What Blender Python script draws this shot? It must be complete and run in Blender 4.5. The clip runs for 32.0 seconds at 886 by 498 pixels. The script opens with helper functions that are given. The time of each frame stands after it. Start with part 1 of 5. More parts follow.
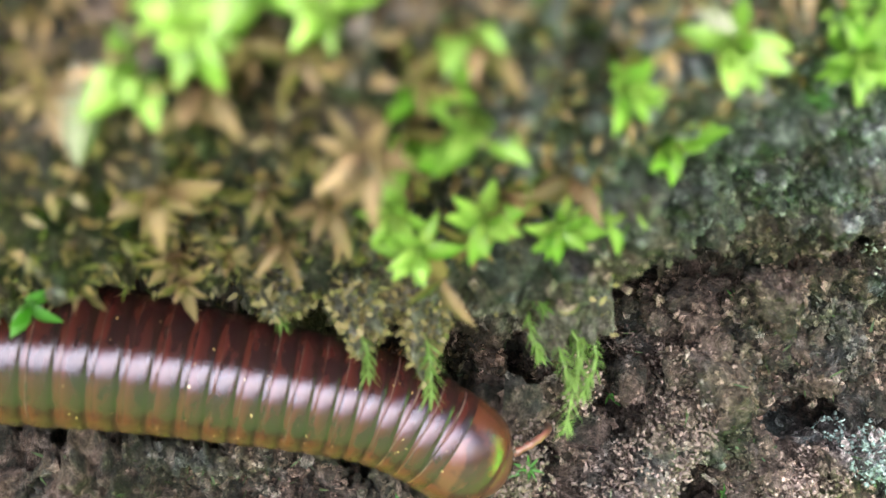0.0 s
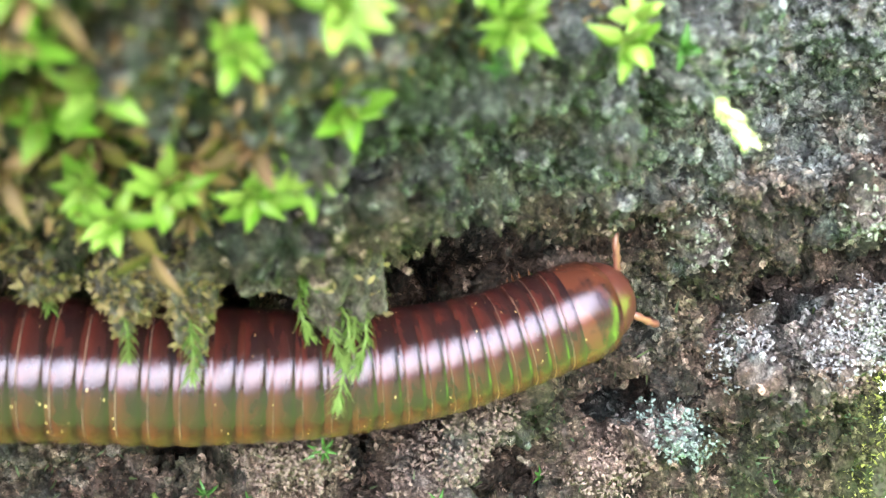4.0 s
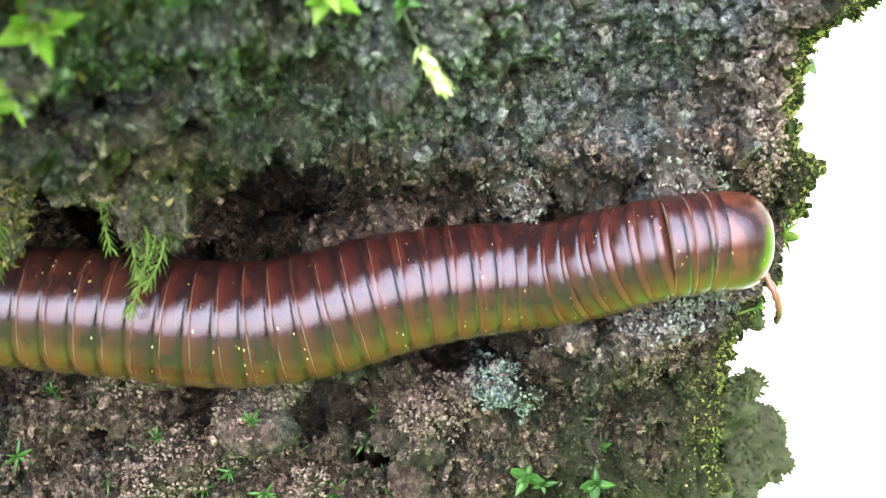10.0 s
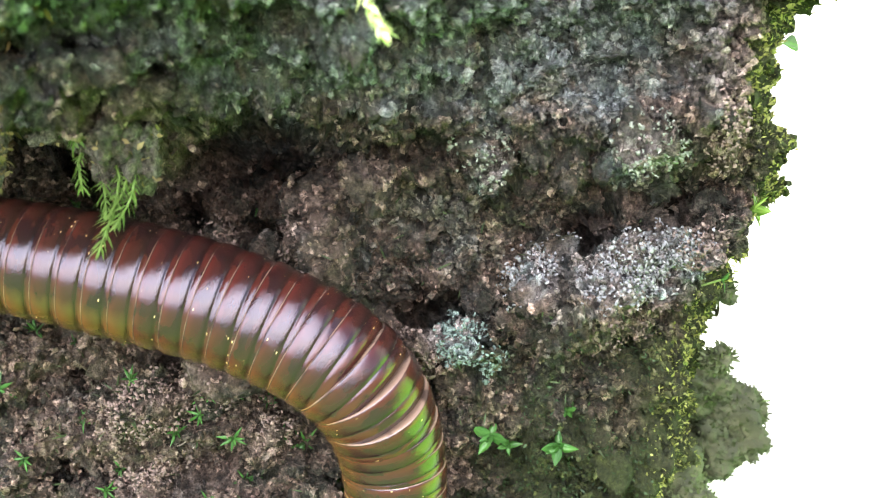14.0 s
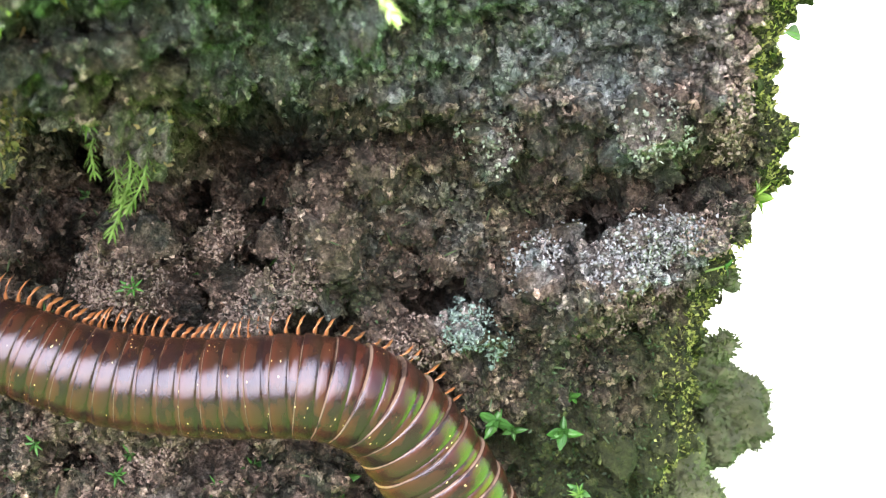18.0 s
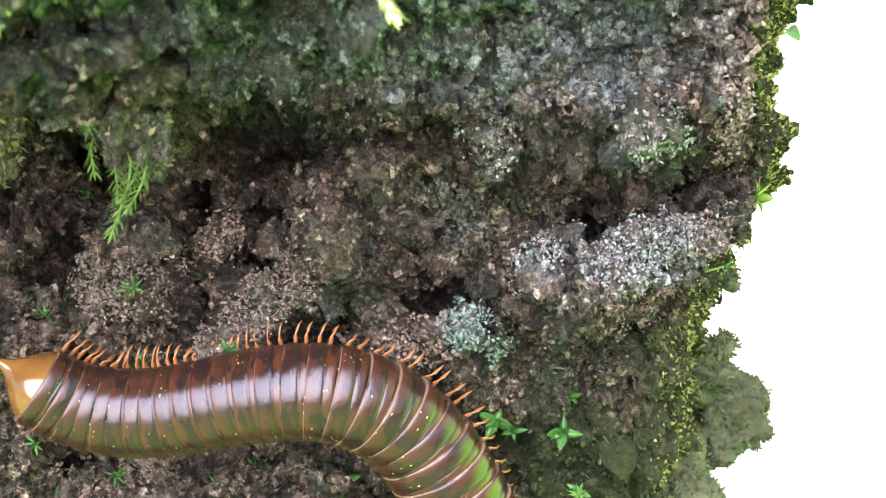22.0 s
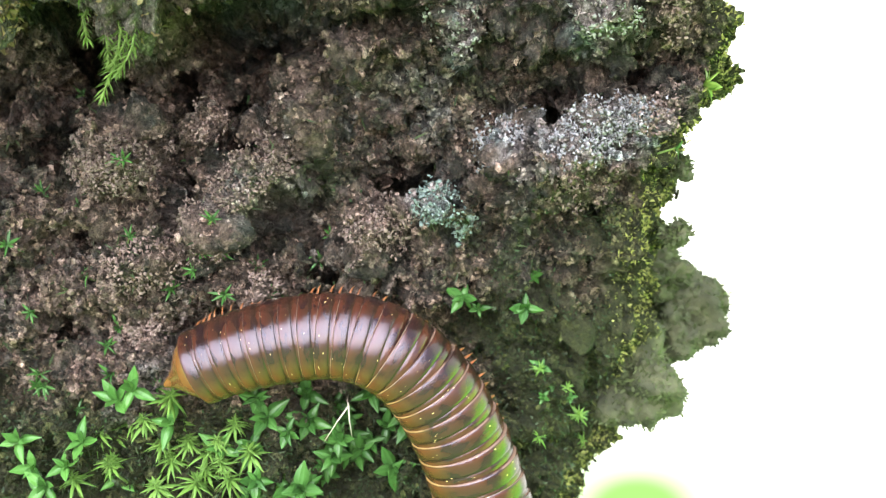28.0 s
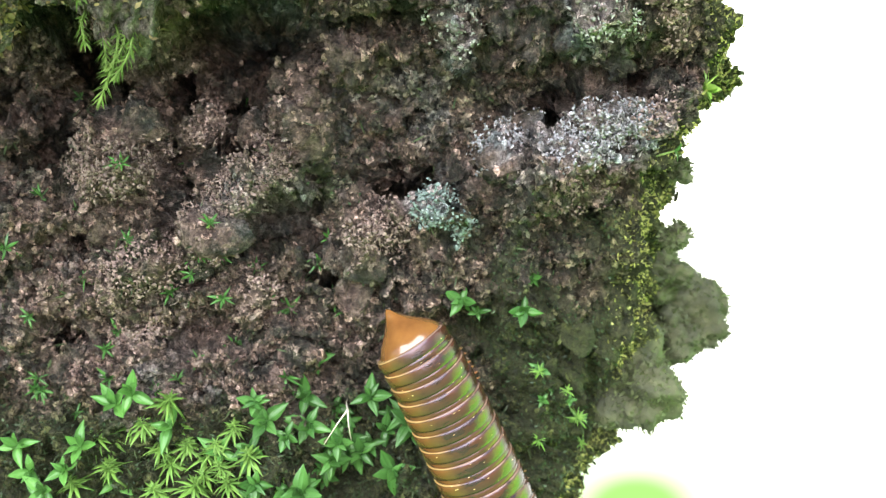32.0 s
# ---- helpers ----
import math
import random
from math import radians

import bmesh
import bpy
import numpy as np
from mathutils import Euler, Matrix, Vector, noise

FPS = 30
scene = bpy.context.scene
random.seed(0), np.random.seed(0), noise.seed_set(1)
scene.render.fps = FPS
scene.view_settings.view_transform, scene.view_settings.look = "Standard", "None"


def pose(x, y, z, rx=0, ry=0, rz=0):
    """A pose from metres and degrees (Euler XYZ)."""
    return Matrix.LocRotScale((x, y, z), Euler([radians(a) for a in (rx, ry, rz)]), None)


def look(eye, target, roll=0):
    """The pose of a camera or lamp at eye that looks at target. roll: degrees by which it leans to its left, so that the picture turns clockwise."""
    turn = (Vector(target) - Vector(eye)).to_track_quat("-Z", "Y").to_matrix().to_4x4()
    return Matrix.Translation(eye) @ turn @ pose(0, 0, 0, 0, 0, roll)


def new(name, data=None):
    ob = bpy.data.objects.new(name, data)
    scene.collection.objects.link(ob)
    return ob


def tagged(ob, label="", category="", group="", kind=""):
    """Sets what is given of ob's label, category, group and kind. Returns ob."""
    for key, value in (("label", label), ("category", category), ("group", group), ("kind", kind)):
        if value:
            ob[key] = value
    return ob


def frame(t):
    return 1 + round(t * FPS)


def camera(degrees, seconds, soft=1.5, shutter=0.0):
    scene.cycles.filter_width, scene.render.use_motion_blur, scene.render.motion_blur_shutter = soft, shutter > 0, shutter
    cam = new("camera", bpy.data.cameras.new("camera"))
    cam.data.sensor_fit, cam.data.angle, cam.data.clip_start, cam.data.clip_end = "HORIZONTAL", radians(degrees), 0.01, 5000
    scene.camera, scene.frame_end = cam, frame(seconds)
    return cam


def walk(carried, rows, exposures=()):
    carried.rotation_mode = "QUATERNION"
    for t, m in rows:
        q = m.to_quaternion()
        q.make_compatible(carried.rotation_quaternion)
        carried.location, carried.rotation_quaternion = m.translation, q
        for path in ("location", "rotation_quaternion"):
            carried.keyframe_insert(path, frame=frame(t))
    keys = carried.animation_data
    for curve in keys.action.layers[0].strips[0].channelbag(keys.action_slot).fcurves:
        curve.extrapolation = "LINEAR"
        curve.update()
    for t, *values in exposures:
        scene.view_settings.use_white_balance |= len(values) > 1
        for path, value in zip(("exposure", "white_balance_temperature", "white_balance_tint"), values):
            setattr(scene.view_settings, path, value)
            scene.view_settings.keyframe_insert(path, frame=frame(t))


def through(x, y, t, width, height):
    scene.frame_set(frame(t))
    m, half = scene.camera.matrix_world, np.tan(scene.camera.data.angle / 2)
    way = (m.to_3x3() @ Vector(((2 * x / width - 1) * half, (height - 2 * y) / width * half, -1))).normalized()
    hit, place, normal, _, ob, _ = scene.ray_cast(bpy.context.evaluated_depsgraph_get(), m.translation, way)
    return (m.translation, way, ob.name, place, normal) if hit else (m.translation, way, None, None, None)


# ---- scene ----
cam = camera(45, 32.0, soft=1.1)
cam.data.dof.use_dof = True
cam.data.dof.focus_distance = 0.092
cam.data.dof.aperture_fstop = 54.0
PATH = [
    (0.0, look((-0.04062, -0.07069, 0.01410), (-0.02711, 0.02839, 0.01285), -6.47)),
    (0.5, look((-0.03755, -0.07235, 0.01174), (-0.02369, 0.02668, 0.01044), -6.65)),
    (1.0, look((-0.03577, -0.07308, 0.01059), (-0.02193, 0.02595, 0.00932), -6.72)),
    (1.5, look((-0.03480, -0.07322, 0.01057), (-0.02074, 0.02577, 0.00928), -6.79)),
    (2.0, look((-0.03330, -0.07319, 0.01065), (-0.01887, 0.02575, 0.00939), -6.97)),
    (2.5, look((-0.03079, -0.07333, 0.01072), (-0.01622, 0.02559, 0.00966), -7.02)),
    (4.5, look((-0.02617, -0.07411, 0.01000), (-0.00942, 0.02448, 0.00994), -7.42)),
    (5.0, look((-0.02141, -0.07588, 0.00944), (-0.00588, 0.02291, 0.00968), -7.04)),
    (5.5, look((-0.01804, -0.07639, 0.00946), (-0.00332, 0.02252, 0.00984), -6.89)),
    (6.0, look((-0.01263, -0.07840, 0.00691), (0.00078, 0.02069, 0.00791), -6.65)),
    (6.5, look((-0.01336, -0.07879, 0.00581), (-0.00079, 0.02040, 0.00726), -6.30)),
    (7.0, look((-0.01490, -0.07835, 0.00663), (-0.00258, 0.02088, 0.00778), -5.93)),
    (7.5, look((-0.01182, -0.08291, 0.00119), (-0.00313, 0.01671, 0.00193), -4.32)),
    (8.0, look((-0.01174, -0.08358, 0.00162), (-0.00442, 0.01615, 0.00216), -3.59)),
    (8.5, look((-0.01178, -0.08356, 0.00162), (-0.00443, 0.01617, 0.00216), -3.60)),
    (9.0, look((-0.01021, -0.08304, 0.00248), (-0.00323, 0.01672, 0.00288), -3.40)),
    (9.5, look((-0.00691, -0.08159, 0.00499), (-0.00067, 0.01821, 0.00522), -3.17)),
    (10.0, look((-0.00623, -0.08196, 0.00449), (-0.00141, 0.01792, 0.00472), -2.47)),
    (10.5, look((-0.00721, -0.08200, 0.00414), (-0.00268, 0.01790, 0.00467), -2.25)),
    (11.0, look((-0.00723, -0.08203, 0.00414), (-0.00284, 0.01787, 0.00476), -2.20)),
    (11.5, look((-0.00466, -0.08171, 0.00512), (-0.00108, 0.01823, 0.00540), -1.95)),
    (12.0, look((-0.00194, -0.08078, 0.00652), (0.00101, 0.01918, 0.00664), -1.68)),
    (12.5, look((-0.00034, -0.08167, 0.00509), (0.00114, 0.01832, 0.00502), -0.92)),
    (13.0, look((0.00065, -0.08263, 0.00347), (0.00129, 0.01737, 0.00331), -0.42)),
    (13.5, look((0.00074, -0.08343, 0.00227), (0.00101, 0.01657, 0.00203), -0.14)),
    (14.0, look((0.00057, -0.08411, 0.00136), (0.00056, 0.01589, 0.00114), -0.00)),
    (14.5, look((0.00000, -0.08517, 0.00000), (0.00000, 0.01483, 0.00000), -0.00)),
    (24.4, look((0.00000, -0.08517, 0.00000), (0.00000, 0.01483, 0.00000), -0.00)),
    (24.5, look((0.00008, -0.08528, -0.00006), (0.00008, 0.01472, -0.00016), 0.05)),
    (25.0, look((0.00171, -0.08780, -0.00433), (0.00120, 0.01220, -0.00437), 0.34)),
    (25.5, look((0.00274, -0.08945, -0.00716), (0.00177, 0.01055, -0.00712), 0.58)),
    (26.0, look((0.00312, -0.09126, -0.01041), (0.00203, 0.00873, -0.01004), 0.77)),
    (26.5, look((0.00355, -0.09286, -0.01324), (0.00244, 0.00713, -0.01267), 0.90)),
    (28.5, look((0.00321, -0.09159, -0.01136), (0.00302, 0.00841, -0.01076), 0.35)),
    (32.0, look((0.00321, -0.09159, -0.01136), (0.00302, 0.00841, -0.01076), 0.35)),
]

walk(cam, PATH, exposures=[(0, 1.78), (1, 2.12), (2.5, 2.12), (4.5, 2.05), (5.1, 2.03), (6, 1.6), (7, 1.5), (14, 1.48), (24, 1.46), (32, 1.42)])

CM = 0.01

# ---------------------------------------------------------------- light
world = bpy.data.worlds.new("overcast_sky")
scene.world = world
world.use_nodes = True
wn = world.node_tree.nodes
sky = wn.new("ShaderNodeTexSky")
sky.sky_type, sky.sun_disc = "NISHITA", False
sky.sun_elevation, sky.sun_rotation = radians(30), radians(173)
sky.dust_density, sky.ozone_density = 1.0, 2.0
world.node_tree.links.new(sky.outputs["Color"], wn["Background"].inputs["Color"])
wn["Background"].inputs["Strength"].default_value = 0.15

sun_data = bpy.data.lights.new("sun", "SUN")
sun_data.energy, sun_data.angle, sun_data.color = 6.6, radians(88), (0.945, 0.985, 1.04)
sun = new("sun", sun_data)
sun.matrix_world = look((-0.2, -0.85, 0.44), (0, 0, 0))


# ---------------------------------------------------------------- materials
def material(name, rough=0.8, spec=0.5):
    m = bpy.data.materials.new(name)
    m.use_nodes = True
    bsdf = m.node_tree.nodes["Principled BSDF"]
    bsdf.inputs["Roughness"].default_value = rough
    bsdf.inputs["Specular IOR Level"].default_value = spec
    return m, m.node_tree.nodes, m.node_tree.links, bsdf


def noise_node(n, l, scale, detail=6, rough=0.6, coord="Object", warp=0.0):
    tc = n.new("ShaderNodeTexCoord")
    t = n.new("ShaderNodeTexNoise")
    t.inputs["Scale"].default_value = scale
    t.inputs["Detail"].default_value = detail
    t.inputs["Roughness"].default_value = rough
    t.inputs["Distortion"].default_value = warp
    l.new(tc.outputs[coord], t.inputs["Vector"])
    return t.outputs["Fac"]


def ramp(n, l, fac, *stops):
    r = n.new("ShaderNodeValToRGB")
    while len(r.color_ramp.elements) < len(stops):
        r.color_ramp.elements.new(0.5)
    for e, (p, c) in zip(r.color_ramp.elements, stops):
        e.position, e.color = p, (*c, 1)
    l.new(fac, r.inputs["Fac"])
    return r.outputs["Color"]


def mix(n, l, fac, a, b, blend="MIX"):
    m = n.new("ShaderNodeMix")
    m.data_type, m.blend_type = "RGBA", blend
    if isinstance(fac, float):
        m.inputs["Factor"].default_value = fac
    else:
        l.new(fac, m.inputs["Factor"])
    for socket, v in ((m.inputs["A"], a), (m.inputs["B"], b)):
        if isinstance(v, tuple):
            socket.default_value = (*v, 1)
        else:
            l.new(v, socket)
    return m.outputs["Result"]


def math_node(n, l, op, a, b=0.0):
    m = n.new("ShaderNodeMath")
    m.operation = op
    m.use_clamp = op == "MULTIPLY_ADD"
    for socket, v in ((m.inputs[0], a), (m.inputs[1], b)):
        if isinstance(v, (int, float)):
            socket.default_value = v
        else:
            l.new(v, socket)
    return m.outputs[0]


def bump(n, l, bsdf, height, strength, distance):
    b = n.new("ShaderNodeBump")
    b.inputs["Strength"].default_value = strength
    b.inputs["Distance"].default_value = distance
    l.new(height, b.inputs["Height"])
    l.new(b.outputs["Normal"], bsdf.inputs["Normal"])


def attribute(n, name):
    a = n.new("ShaderNodeAttribute")
    a.attribute_name = name
    return a.outputs["Fac"]


def voronoi_node(n, l, scale, smooth=0.4):
    tc = n.new("ShaderNodeTexCoord")
    t = n.new("ShaderNodeTexVoronoi")
    t.feature = "SMOOTH_F1"
    t.inputs["Scale"].default_value = scale
    t.inputs["Smoothness"].default_value = smooth
    t.inputs["Randomness"].default_value = 1.0
    l.new(tc.outputs["Object"], t.inputs["Vector"])
    return t.outputs["Distance"]


def rock_material():
    m, n, l, b = material("weathered_rock", 0.85, 0.25)
    grain = noise_node(n, l, 1100, 9, 0.75)
    blotch = noise_node(n, l, 210, 7, 0.7, warp=0.8)
    tone = noise_node(n, l, 90, 5, 0.6)
    soil = ramp(n, l, grain, (0.36, (0.045, 0.026, 0.02)), (0.5, (0.16, 0.105, 0.082)), (0.62, (0.38, 0.27, 0.225)))
    dark = ramp(n, l, grain, (0.38, (0.01, 0.009, 0.007)), (0.53, (0.05, 0.045, 0.033)), (0.66, (0.16, 0.14, 0.11)))
    grey = ramp(n, l, grain, (0.32, (0.03, 0.03, 0.029)), (0.55, (0.12, 0.115, 0.11)), (0.75, (0.26, 0.25, 0.24)))
    c = mix(n, l, ramp(n, l, blotch, (0.44, (0, 0, 0)), (0.56, (1, 1, 1))), dark, soil)
    c = mix(n, l, ramp(n, l, noise_node(n, l, 480, 5, 0.7, warp=0.6), (0.58, (0, 0, 0)), (0.66, (0.6, 0.6, 0.6))), c, ramp(n, l, grain, (0.35, (0.1, 0.07, 0.06)), (0.62, (0.42, 0.32, 0.28))))
    clay = ramp(n, l, grain, (0.36, (0.045, 0.029, 0.024)), (0.5, (0.2, 0.135, 0.112)), (0.63, (0.45, 0.325, 0.28)))
    c = mix(n, l, attribute(n, "clay"), c, clay)
    c = mix(n, l, ramp(n, l, noise_node(n, l, 330, 6, 0.7, warp=0.5), (0.56, (0, 0, 0)), (0.66, (0.45, 0.45, 0.45))), c, grey)
    olive = ramp(n, l, grain, (0.3, (0.02, 0.024, 0.008)), (0.55, (0.075, 0.08, 0.025)), (0.75, (0.15, 0.155, 0.06)))
    c = mix(n, l, ramp(n, l, tone, (0.5, (0, 0, 0)), (0.68, (0.4, 0.4, 0.4))), c, olive)
    teal = ramp(n, l, grain, (0.36, (0.047, 0.056, 0.063)), (0.5, (0.195, 0.21, 0.225)), (0.64, (0.49, 0.51, 0.52)))
    green = ramp(n, l, grain, (0.36, (0.046, 0.06, 0.056)), (0.52, (0.165, 0.195, 0.175)), (0.66, (0.4, 0.44, 0.385)))
    teal = mix(n, l, ramp(n, l, blotch, (0.46, (0, 0, 0)), (0.58, (1, 1, 1))), teal, green)
    patch = math_node(n, l, "MULTIPLY", attribute(n, "algae"), ramp(n, l, noise_node(n, l, 260, 6, 0.7), (0.36, (0.15, 0.15, 0.15)), (0.52, (1, 1, 1))))
    c = mix(n, l, patch, c, teal)
    moss = ramp(n, l, grain, (0.3, (0.014, 0.019, 0.006)), (0.55, (0.055, 0.064, 0.018)), (0.75, (0.13, 0.14, 0.04)))
    c = mix(n, l, attribute(n, "mossy"), c, moss)
    pale = ramp(n, l, grain, (0.36, (0.06, 0.048, 0.046)), (0.5, (0.23, 0.19, 0.185)), (0.64, (0.5, 0.44, 0.43)))
    blue = ramp(n, l, grain, (0.36, (0.045, 0.055, 0.06)), (0.5, (0.19, 0.23, 0.24)), (0.64, (0.48, 0.53, 0.53)))
    pale = mix(n, l, ramp(n, l, noise_node(n, l, 150, 3, 0.6), (0.45, (0, 0, 0)), (0.58, (1, 1, 1))), pale, blue)
    c = mix(n, l, attribute(n, "lichen"), c, pale)
    speckle = ramp(n, l, noise_node(n, l, 1900, 6, 0.75, warp=1.0), (0.36, (0.4, 0.38, 0.38)), (0.5, (0.95, 0.95, 0.95)), (0.62, (1.0, 1.0, 1.0)))
    c = mix(n, l, 1.0, c, speckle, "MULTIPLY")
    tint = n.new("ShaderNodeVectorMath")
    tint.operation = "SCALE"
    l.new(c, tint.inputs[0])
    l.new(math_node(n, l, "ADD", attribute(n, "tint"), 1.0), tint.inputs["Scale"])
    l.new(tint.outputs[0], b.inputs["Base Color"])
    cells = math_node(n, l, "ADD", voronoi_node(n, l, 1500, 0.2), math_node(n, l, "MULTIPLY", voronoi_node(n, l, 3600, 0.2), 0.6))
    fine = math_node(n, l, "SUBTRACT", math_node(n, l, "MULTIPLY", noise_node(n, l, 2600, 8, 0.8), 1.6), cells)
    bump(n, l, b, fine, 1.0, 0.0005)
    return m


def plant_material(name, dark, light, rough=0.4, through=0.35, scale=600):
    m, n, l, b = material(name, rough, 0.4)
    info = n.new("ShaderNodeObjectInfo")
    geo = n.new("ShaderNodeNewGeometry")
    v = math_node(n, l, "ADD", info.outputs["Random"], geo.outputs["Random Per Island"])
    v = math_node(n, l, "MULTIPLY", v, 0.35)
    v = math_node(n, l, "ADD", v, math_node(n, l, "MULTIPLY", noise_node(n, l, scale, 4), 0.45))
    c = ramp(n, l, v, (0.15, dark), (0.8, light))
    l.new(c, b.inputs["Base Color"])
    if through:
        out = n["Material Output"]
        tr = n.new("ShaderNodeBsdfTranslucent")
        l.new(c, tr.inputs["Color"])
        ms = n.new("ShaderNodeMixShader")
        ms.inputs[0].default_value = through
        l.new(b.outputs[0], ms.inputs[1])
        l.new(tr.outputs[0], ms.inputs[2])
        l.new(ms.outputs[0], out.inputs["Surface"])
    return m


def ring_material(roll, warm=0.0, tone=(0.085, 0.027, 0.015)):
    m, n, l, b = material("glossy_cuticle", 0.2, 0.46)
    tc = n.new("ShaderNodeTexCoord")
    xyz = n.new("ShaderNodeSeparateXYZ")
    l.new(tc.outputs["Object"], xyz.inputs[0])
    info = n.new("ShaderNodeObjectInfo")
    shift = n.new("ShaderNodeVectorMath")
    shift.operation = "ADD"
    l.new(tc.outputs["Object"], shift.inputs[0])
    far = math_node(n, l, "MULTIPLY", info.outputs["Random"], 40.0)
    l.new(far, shift.inputs[1])

    def own_noise(scale, detail):
        t = n.new("ShaderNodeTexNoise")
        t.inputs["Scale"].default_value, t.inputs["Detail"].default_value = scale, detail
        l.new(shift.outputs[0], t.inputs["Vector"])
        return t.outputs["Fac"]

    mottle = own_noise(2.5, 5)
    x = math_node(n, l, "ADD", xyz.outputs["X"], math_node(n, l, "MULTIPLY", mottle, 0.06))
    x = math_node(n, l, "ADD", x, 0.53)
    back = ramp(n, l, x, (0.0, (0.17, 0.11, 0.085)), (0.02, (0.12, 0.065, 0.05)), (0.04, (0.02, 0.011, 0.01)), (0.08, (0.05, 0.011, 0.009)),
                (0.3, (0.032, 0.009, 0.008)), (0.6, (0.022, 0.008, 0.008)), (0.75, (0.012, 0.006, 0.006)), (0.88, (0.04, 0.01, 0.008)), (1.0, (0.045, 0.012, 0.009)))
    # Golden-brown flank, with some olive painted in for the green bounce from below.
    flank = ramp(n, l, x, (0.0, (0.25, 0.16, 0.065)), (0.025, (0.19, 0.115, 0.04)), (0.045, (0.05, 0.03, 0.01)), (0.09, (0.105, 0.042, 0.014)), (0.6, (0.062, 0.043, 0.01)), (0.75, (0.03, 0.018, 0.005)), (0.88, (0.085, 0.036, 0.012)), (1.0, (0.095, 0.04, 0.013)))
    # Rolled so that the flank colour falls on the side the bounce would reach.
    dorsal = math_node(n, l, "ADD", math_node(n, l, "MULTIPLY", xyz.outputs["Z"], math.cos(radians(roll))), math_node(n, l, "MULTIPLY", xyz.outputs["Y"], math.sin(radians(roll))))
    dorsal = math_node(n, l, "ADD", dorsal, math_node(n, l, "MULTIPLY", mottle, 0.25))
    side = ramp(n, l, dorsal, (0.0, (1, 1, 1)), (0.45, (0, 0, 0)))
    back = mix(n, l, warm, back, tone)
    blot = ramp(n, l, own_noise(1.6, 3), (0.5, (0, 0, 0)), (0.6, (0.75, 0.75, 0.75)))
    back = mix(n, l, blot, back, (0.011, 0.006, 0.007))
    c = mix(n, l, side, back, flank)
    speck = n.new("ShaderNodeTexVoronoi")
    speck.inputs["Scale"].default_value = 5.0
    l.new(shift.outputs[0], speck.inputs["Vector"])
    dust = math_node(n, l, "MULTIPLY", ramp(n, l, speck.outputs["Distance"], (0.1, (1, 1, 1)), (0.14, (0, 0, 0))), ramp(n, l, own_noise(1.3, 3), (0.55, (0, 0, 0)), (0.6, (1, 1, 1))))
    c = mix(n, l, dust, c, (0.45, 0.33, 0.16))
    l.new(c, b.inputs["Base Color"])
    l.new(math_node(n, l, "ADD", math_node(n, l, "MULTIPLY", mottle, 0.2), 0.06), b.inputs["Roughness"])
    b.inputs["IOR"].default_value = 1.5
    b.inputs["Specular Tint"].default_value = (0.86, 0.8, 1.0, 1)
    b.inputs["Coat Weight"].default_value = 0.08
    b.inputs["Coat Roughness"].default_value = 0.1
    b.inputs["Coat IOR"].default_value = 1.55
    bump(n, l, b, own_noise(22, 4), 0.15, 0.0002)
    return m


def plain_material(name, dark, light, rough, scale, coat=0.0, height=0.0):
    m, n, l, b = material(name, rough, 0.5)
    l.new(ramp(n, l, noise_node(n, l, scale, 5), (0.3, dark), (0.7, light)), b.inputs["Base Color"])
    b.inputs["Coat Weight"].default_value = coat
    if height:
        bump(n, l, b, noise_node(n, l, scale * 3, 4), 0.4, height)
    return m


ROCK = rock_material()
STAR = plant_material("bright_moss_leaf", (0.07, 0.14, 0.02), (0.28, 0.42, 0.08), 0.35, 0.4)
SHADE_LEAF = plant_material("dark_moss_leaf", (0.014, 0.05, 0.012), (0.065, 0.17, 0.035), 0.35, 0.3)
FROND = plant_material("frond_moss_leaf", (0.045, 0.075, 0.017), (0.165, 0.245, 0.065), 0.45, 0.35)
OLIVE = plant_material("olive_moss_carpet", (0.035, 0.04, 0.01), (0.195, 0.2, 0.05), 0.6, 0.18)
# Green moss with the shade of the receding lower rock put into its colour.
SHADED_MOSS = plant_material("shaded_moss_leaf", (0.007, 0.017, 0.006), (0.045, 0.085, 0.024), 0.6, 0.25)
LITTER = plant_material("dry_moss_litter", (0.035, 0.021, 0.011), (0.25, 0.155, 0.075), 0.6, 0.3)
CLAY = plant_material("pinkish_soil_crumbs", (0.03, 0.02, 0.017), (0.2, 0.142, 0.124), 0.9, 0, 1500)
EARTH = plant_material("brown_soil_crumbs", (0.024, 0.016, 0.014), (0.13, 0.092, 0.08), 0.9, 0, 1500)
ASHEN = plant_material("ashen_lichen", (0.03, 0.03, 0.034), (0.22, 0.212, 0.225), 0.85, 0, 1500)
VERDIGRIS = plant_material("verdigris_lichen", (0.03, 0.045, 0.043), (0.18, 0.23, 0.21), 0.85, 0, 1500)
PALE = plant_material("pale_lichen", (0.03, 0.033, 0.027), (0.16, 0.168, 0.14), 0.85, 0, 1500)
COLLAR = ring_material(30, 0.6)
# Middle and rear rings: olive mixed into the back partly for the lawn's reflection.
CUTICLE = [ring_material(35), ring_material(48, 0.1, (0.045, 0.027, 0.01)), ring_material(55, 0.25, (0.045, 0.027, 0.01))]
TAN = plain_material("tan_cuticle", (0.09, 0.036, 0.011), (0.16, 0.072, 0.02), 0.16, 300, 0.5)
HEAD_SKIN = plain_material("red_brown_cuticle", (0.05, 0.014, 0.012), (0.085, 0.026, 0.018), 0.32, 300, 0.15)
LEG_SKIN = plain_material("orange_leg", (0.19, 0.062, 0.024), (0.34, 0.13, 0.048), 0.35, 900, 0.2)
FEELER = plain_material("red_brown_feeler", (0.09, 0.032, 0.024), (0.18, 0.07, 0.05), 0.35, 900, 0.1)
